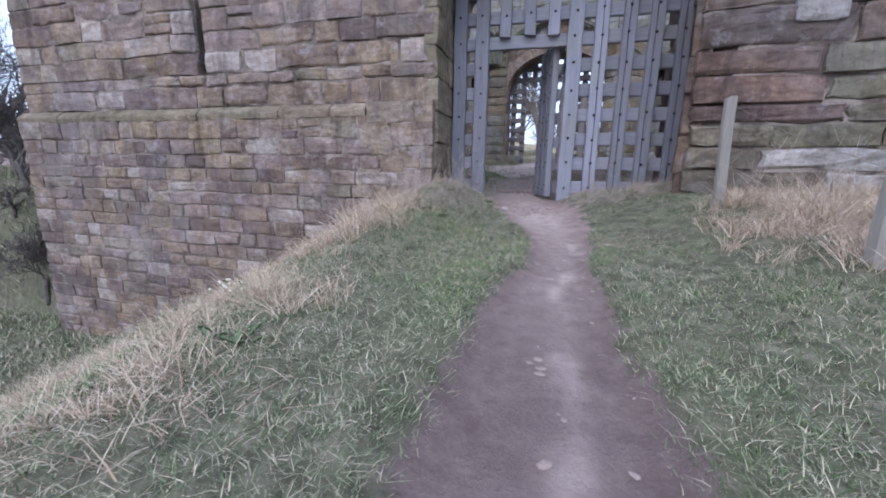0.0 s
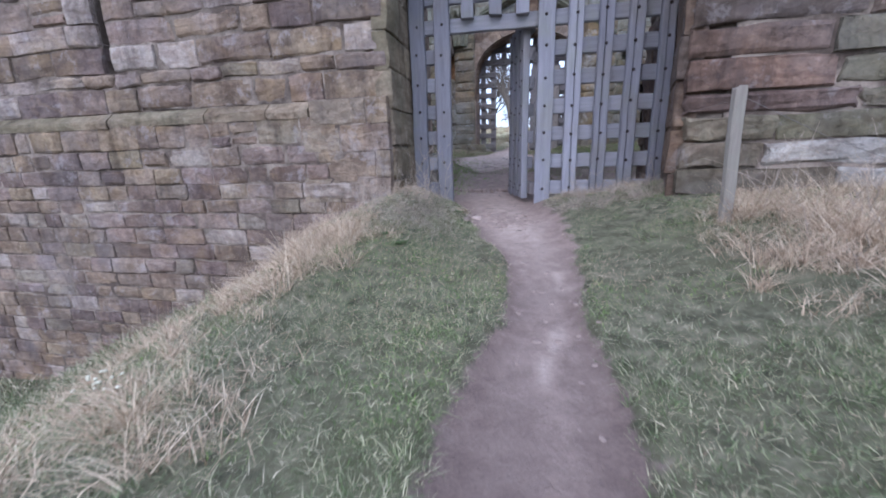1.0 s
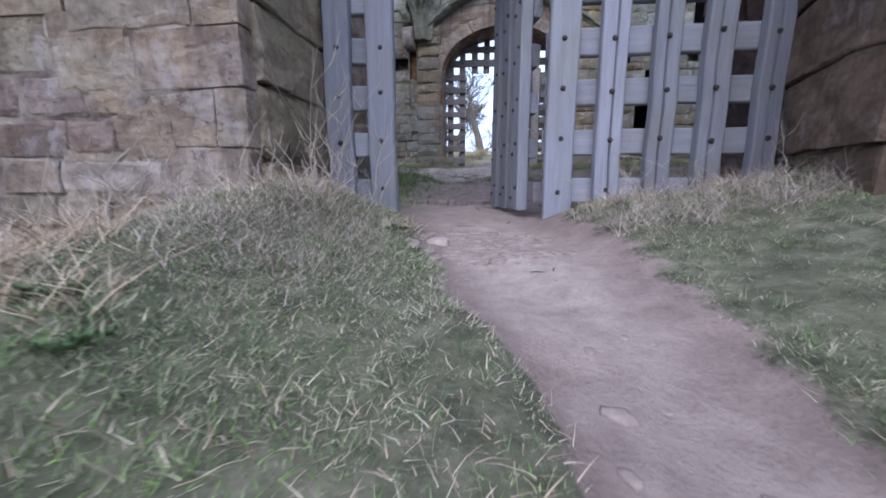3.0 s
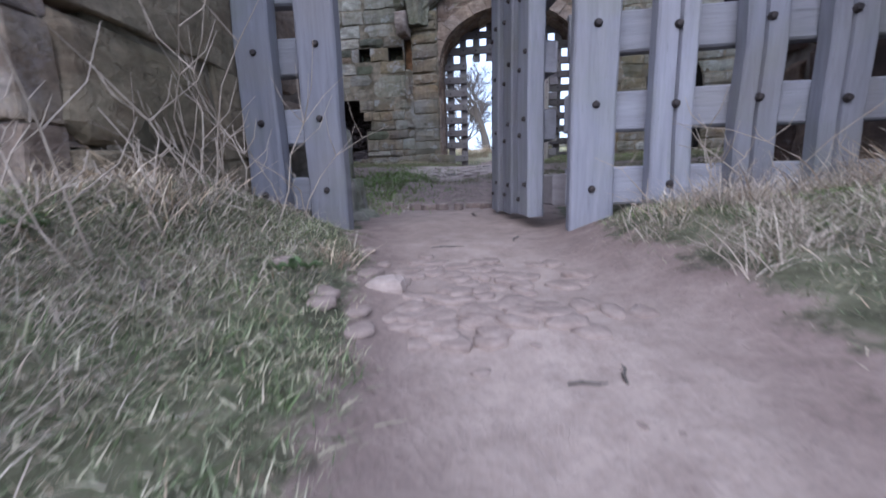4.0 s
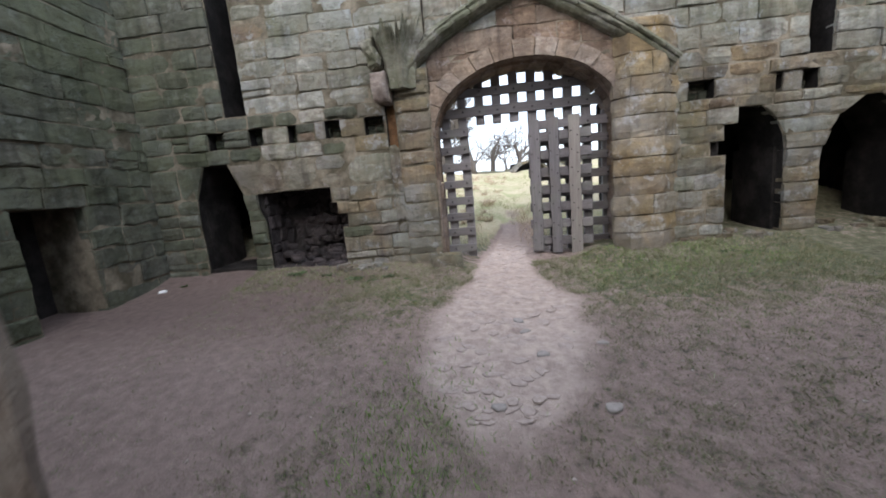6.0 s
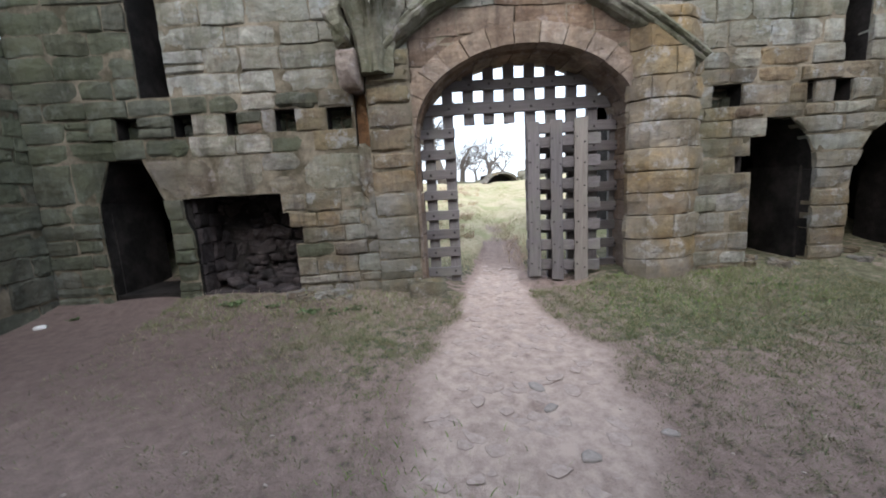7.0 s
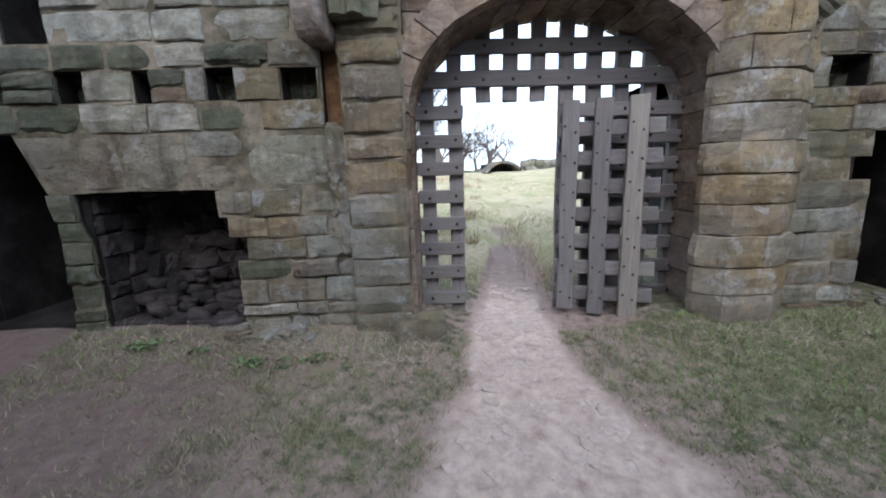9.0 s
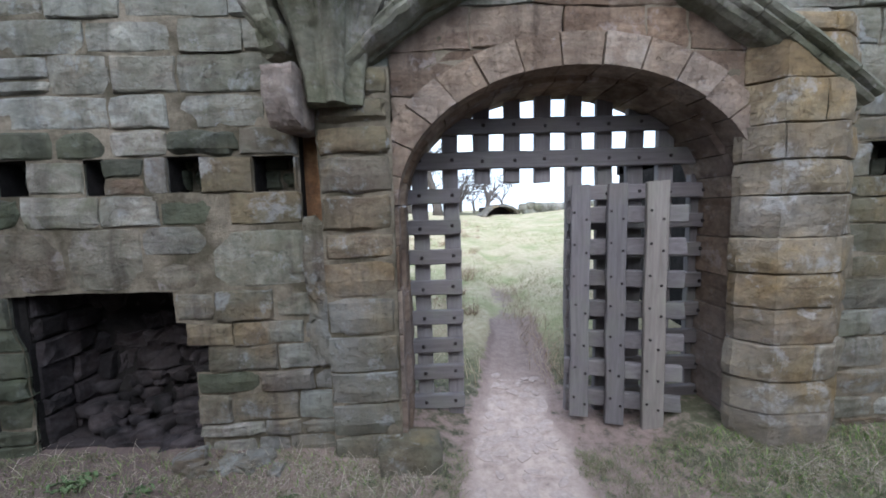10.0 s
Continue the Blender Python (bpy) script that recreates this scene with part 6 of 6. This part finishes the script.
lay("loose_stone", "loose angular sandstone lump beside the path", [(-0.41, 4.34, 0.12, 0.10, 0.028)], M_COBBLE, "", 820, worn=False)
spots = [(-0.95 + 0.11 * i + rng.uniform(-0.03, 0.03), 6.28 + rng.uniform(-0.1, 0.12) - 0.02 * i, rng.uniform(0.09, 0.17), rng.uniform(0.06, 0.11), rng.uniform(0.03, 0.055)) for i in range(9)]
lay("sill_stone", "rough stone of the broken threshold", spots, M_COBBLE_OUT, "threshold stones", 830, worn=False)


def scraps():
    rng = random.Random(105)
    for i in range(60):
        x, y = rng.uniform(-3, 2.2), rng.uniform(6.2, 10.8)
        s = rng.uniform(0.008, 0.02)
        ob = new("stone_chip", mesh_from("stone_chip", *flat_stone(s * 1.6, s, s * 0.4, i), M_PALE, True))
        ob.matrix_world = pose(x, y, gz(x, y) + 0.001, 0, 0, rng.uniform(0, 360))
        tagged(ob, "tiny pale stone chip on the ground", "stone", group="stone chips")
    for x, y, l, a in ((-0.05, 4.9, 0.16, 80), (0.0, 3.95, 0.06, 5), (-0.25, 5.6, 0.2, 100), (-0.75, 4.0, 0.2, 130), (0.06, 3.98, 0.06, 80), (-0.3, 4.75, 0.12, 10)):
        pts = [(-l / 2, 0, 0.002), (-l / 6, 0.05 * l, 0.004), (l / 5, -0.04 * l, 0.004), (l / 2, 0.05 * l, 0.002)]
        ob = new("fallen_twig", mesh_from("fallen_twig", *tube(pts, [0.0022, 0.0028, 0.0022, 0.0012], 5), M_BARK))
        ob.matrix_world = pose(x, y, gz(x, y), 0, 0, a)
        tagged(ob, "dry fallen twig on the earth", "twig", group="fallen twigs")
    ob = new("litter", with_mat(rough_rock(0.10, 0.05, 0.045, 3, 0.3), M_LITTER))
    ob.matrix_world = pose(-5.42, 10.72, gz(-5.42, 10.72) - 0.01, 0, 0, 20)
    tagged(ob, "crumpled white litter by the wall", "litter")


scraps()


def fence_post(x, y, h, w, lean, label):
    vs, fs = board(w, w * 0.8, h + 0.3, int(abs(x * 100)), 0.006, 0.012)
    p = new("fence_post", mesh_from("fence_post", vs, fs, M_POST))
    p.matrix_world = pose(x, y, gz(x, y) - 0.3, lean[0], lean[1], 12)
    tagged(p, label, "post")


fence_post(1.31, 3.36, 1.92 - gz(1.31, 3.36), 0.072, (0, -2), "weathered grey wooden fence post in dead grass")
fence_post(1.42, 2.03, 1.46 - gz(1.42, 2.03), 0.085, (0, 1), "weathered grey wooden fence post in dead grass")
wire = new("fence_wire", mesh_from("fence_wire", *tube([(1.42, 4.93, 1.95), (1.37, 4.2, 1.86), (1.31, 3.36, 1.86), (1.37, 2.7, 1.6), (1.42, 2.03, 1.40)], [0.0016, 0.0016, 0.0014, 0.0012, 0.0012], 5), M_WIRE))
tagged(wire, "single strand of rusty fence wire", "wire")

# ---------------------------------------------------------------- trees and distance


def bare_tree(x, y, h, seed, label, base=0.0, depth=5, spread=0.55, name="bare_tree", trunk_frac=0.25, thin=0.004):
    rng = random.Random(seed)
    t = thing(name, label, "tree", at=pose(x, y, gz(x, y) - 0.1 + base))
    trunk, crown = Bag(), Bag()

    def limb(p, d, length, r, level):
        pts, rad = [p], [r]
        q, dd = Vector(p), Vector(d)
        n = 4 if level < 3 else 3
        for i in range(n):
            dd = (dd + Vector((rng.uniform(-1, 1), rng.uniform(-1, 1), rng.uniform(-0.4, 0.7))) * 0.16).normalized()
            q = q + dd * length / n
            pts.append(q.copy())
            rad.append(max(r * (1 - 0.45 * (i + 1) / n), thin))
        (trunk if level == 0 else crown).add(*tube(pts, rad, 6 if level < 2 else (4 if level < 4 else 3), level == 0))
        if level >= depth:
            return
        for k in range(rng.choice((2, 3, 3, 4))):
            i = rng.randint(max(1, n - 2), n)
            a = rng.uniform(0, 6.283)
            side = dd.orthogonal().normalized()
            side.rotate(Matrix.Rotation(a, 3, dd).to_quaternion())
            nd = (dd * rng.uniform(0.6, 1.0) + side * spread * rng.uniform(0.6, 1.3) + Vector((0, 0, 0.12))).normalized()
            limb(pts[i], nd, length * rng.uniform(0.62, 0.88), rad[i] * rng.uniform(0.55, 0.78), level + 1)

    limb(Vector((0, 0, 0)), Vector((rng.uniform(-0.1, 0.1), rng.uniform(-0.1, 0.1), 1)), h * trunk_frac, h * 0.022, 0)
    part("trunk", trunk.mesh("trunk", M_BARK, True), t)
    part("crown", crown.mesh("crown", M_BARK), t, "leafless twiggy crown")


bare_tree(-0.55, 31.0, 15.0, 3, "tall leafless tree beyond the inner gate", depth=6, thin=0.012, trunk_frac=0.16, spread=0.5)
bare_tree(-2.6, 38.0, 13.0, 4, "tall leafless tree beyond the inner gate", depth=6, thin=0.013, trunk_frac=0.18)
for i, (x, y, h) in enumerate(((3.0, 36.0, 9.5), (1.2, 38.0, 10.5), (5.4, 42.0, 6.5), (-0.4, 44.0, 9.0), (2.0, 34.6, 5.6), (1.1, 35.4, 5.0))):
    bare_tree(x, y, h, 20 + i, "leafless hawthorn bush on the skyline", depth=6 if i > 3 else 5, spread=0.95, name="hawthorn", trunk_frac=0.2, thin=0.007)
for i, (x, y, h) in enumerate(((-10.4, 5.45, 3.4), (-12.2, 6.4, 6.0), (-11.5, 6.1, 4.2), (-14.5, 7.6, 8.0), (-20, 10.5, 9.0), (-10.9, 5.75, 3.0), (-13.2, 6.8, 3.6), (-18, 9.4, 8), (-9.0, 4.75, 2.6), (-9.6, 5.1, 3.0), (-9.9, 5.0, 2.3))):
    bare_tree(x, y, h, 40 + i, "leafless tree in the ditch behind the wall", depth=6, spread=0.75, trunk_frac=0.2, thin=0.006)


def far_bank():
    """Grassy hump with a dark culvert mouth beyond the inner gate, and a low ruined wall on the skyline."""
    bm = bmesh.new()
    bmesh.ops.create_icosphere(bm, subdivisions=4, radius=1.0)
    for v in bm.verts:
        k = 1 + 0.12 * noise.noise(v.co * 2.3)
        v.co = Vector((v.co.x * 5.5 * k, v.co.y * 2.5 * k, max(v.co.z, -0.2) * 1.25 * k))
    me = bpy.data.meshes.new("mound")
    bm.to_mesh(me)
    bm.free()
    for x, y, z, k in ((7.8, 34.5, 2.35, 1.0), (3.1, 33.2, 2.55, 0.42), (0.6, 34.8, 2.3, 0.6)):
        ob = new("mound", with_mat(me.copy(), M_GROUND))
        ob.matrix_world = pose(x, y, z) @ Matrix.Diagonal((k, k * 1.3, 0.55 + 0.45 * k, 1.0))
        tagged(ob, "low grassy mound on the skyline", "mound", kind="structure")
    arch = thing("culvert", "dark round-headed stone culvert mouth in the bank", "culvert", at=pose(3.2, 31.0, gz(3.2, 31.0) - 0.40, 0, 0, 8))
    for i in range(9):
        a0, a1 = math.pi * i / 9, math.pi * (i + 1) / 9 - 0.02
        vs = []
        for yy in (-0.2, 1.5):
            for a, r in ((a0, 0.92), (a1, 0.92), (a1, 1.06), (a0, 1.06)):
                vs.append((r * math.cos(a) * 1.15, yy, r * math.sin(a) * 0.95))
        part("voussoir", mesh_from("voussoir", vs, [(0, 1, 2, 3), (4, 7, 6, 5), (0, 4, 5, 1), (1, 5, 6, 2), (2, 6, 7, 3), (3, 7, 4, 0)], M_IN), arch)
    # This near-black panel paints the shade inside the culvert mouth.
    b = Bag()
    b.box((-1.0, 1.0, -0.5), (1.0, 1.45, 0.84))
    part("back", b.mesh("back", M_SOOT_SHADE), arch)
    rng = random.Random(7)
    low = thing("ruined_wall", "low tumbled field wall on the skyline", "wall", kind="structure")
    for i in range(57):
        x, z = 4.45 + (i % 19) * 0.42 + 0.2 * (i // 19 % 2), 3.05 + (i // 19) * 0.36
        part("stone", with_mat(rough_rock(0.5, 0.4, 0.46, 60 + i, 0.12, 1), M_UP), low, at=pose(x, 30.7 + rng.uniform(-0.1, 0.1), z - 0.45 + rng.uniform(-0.06, 0.06), 0, 0, rng.uniform(-10, 10)))


far_bank()
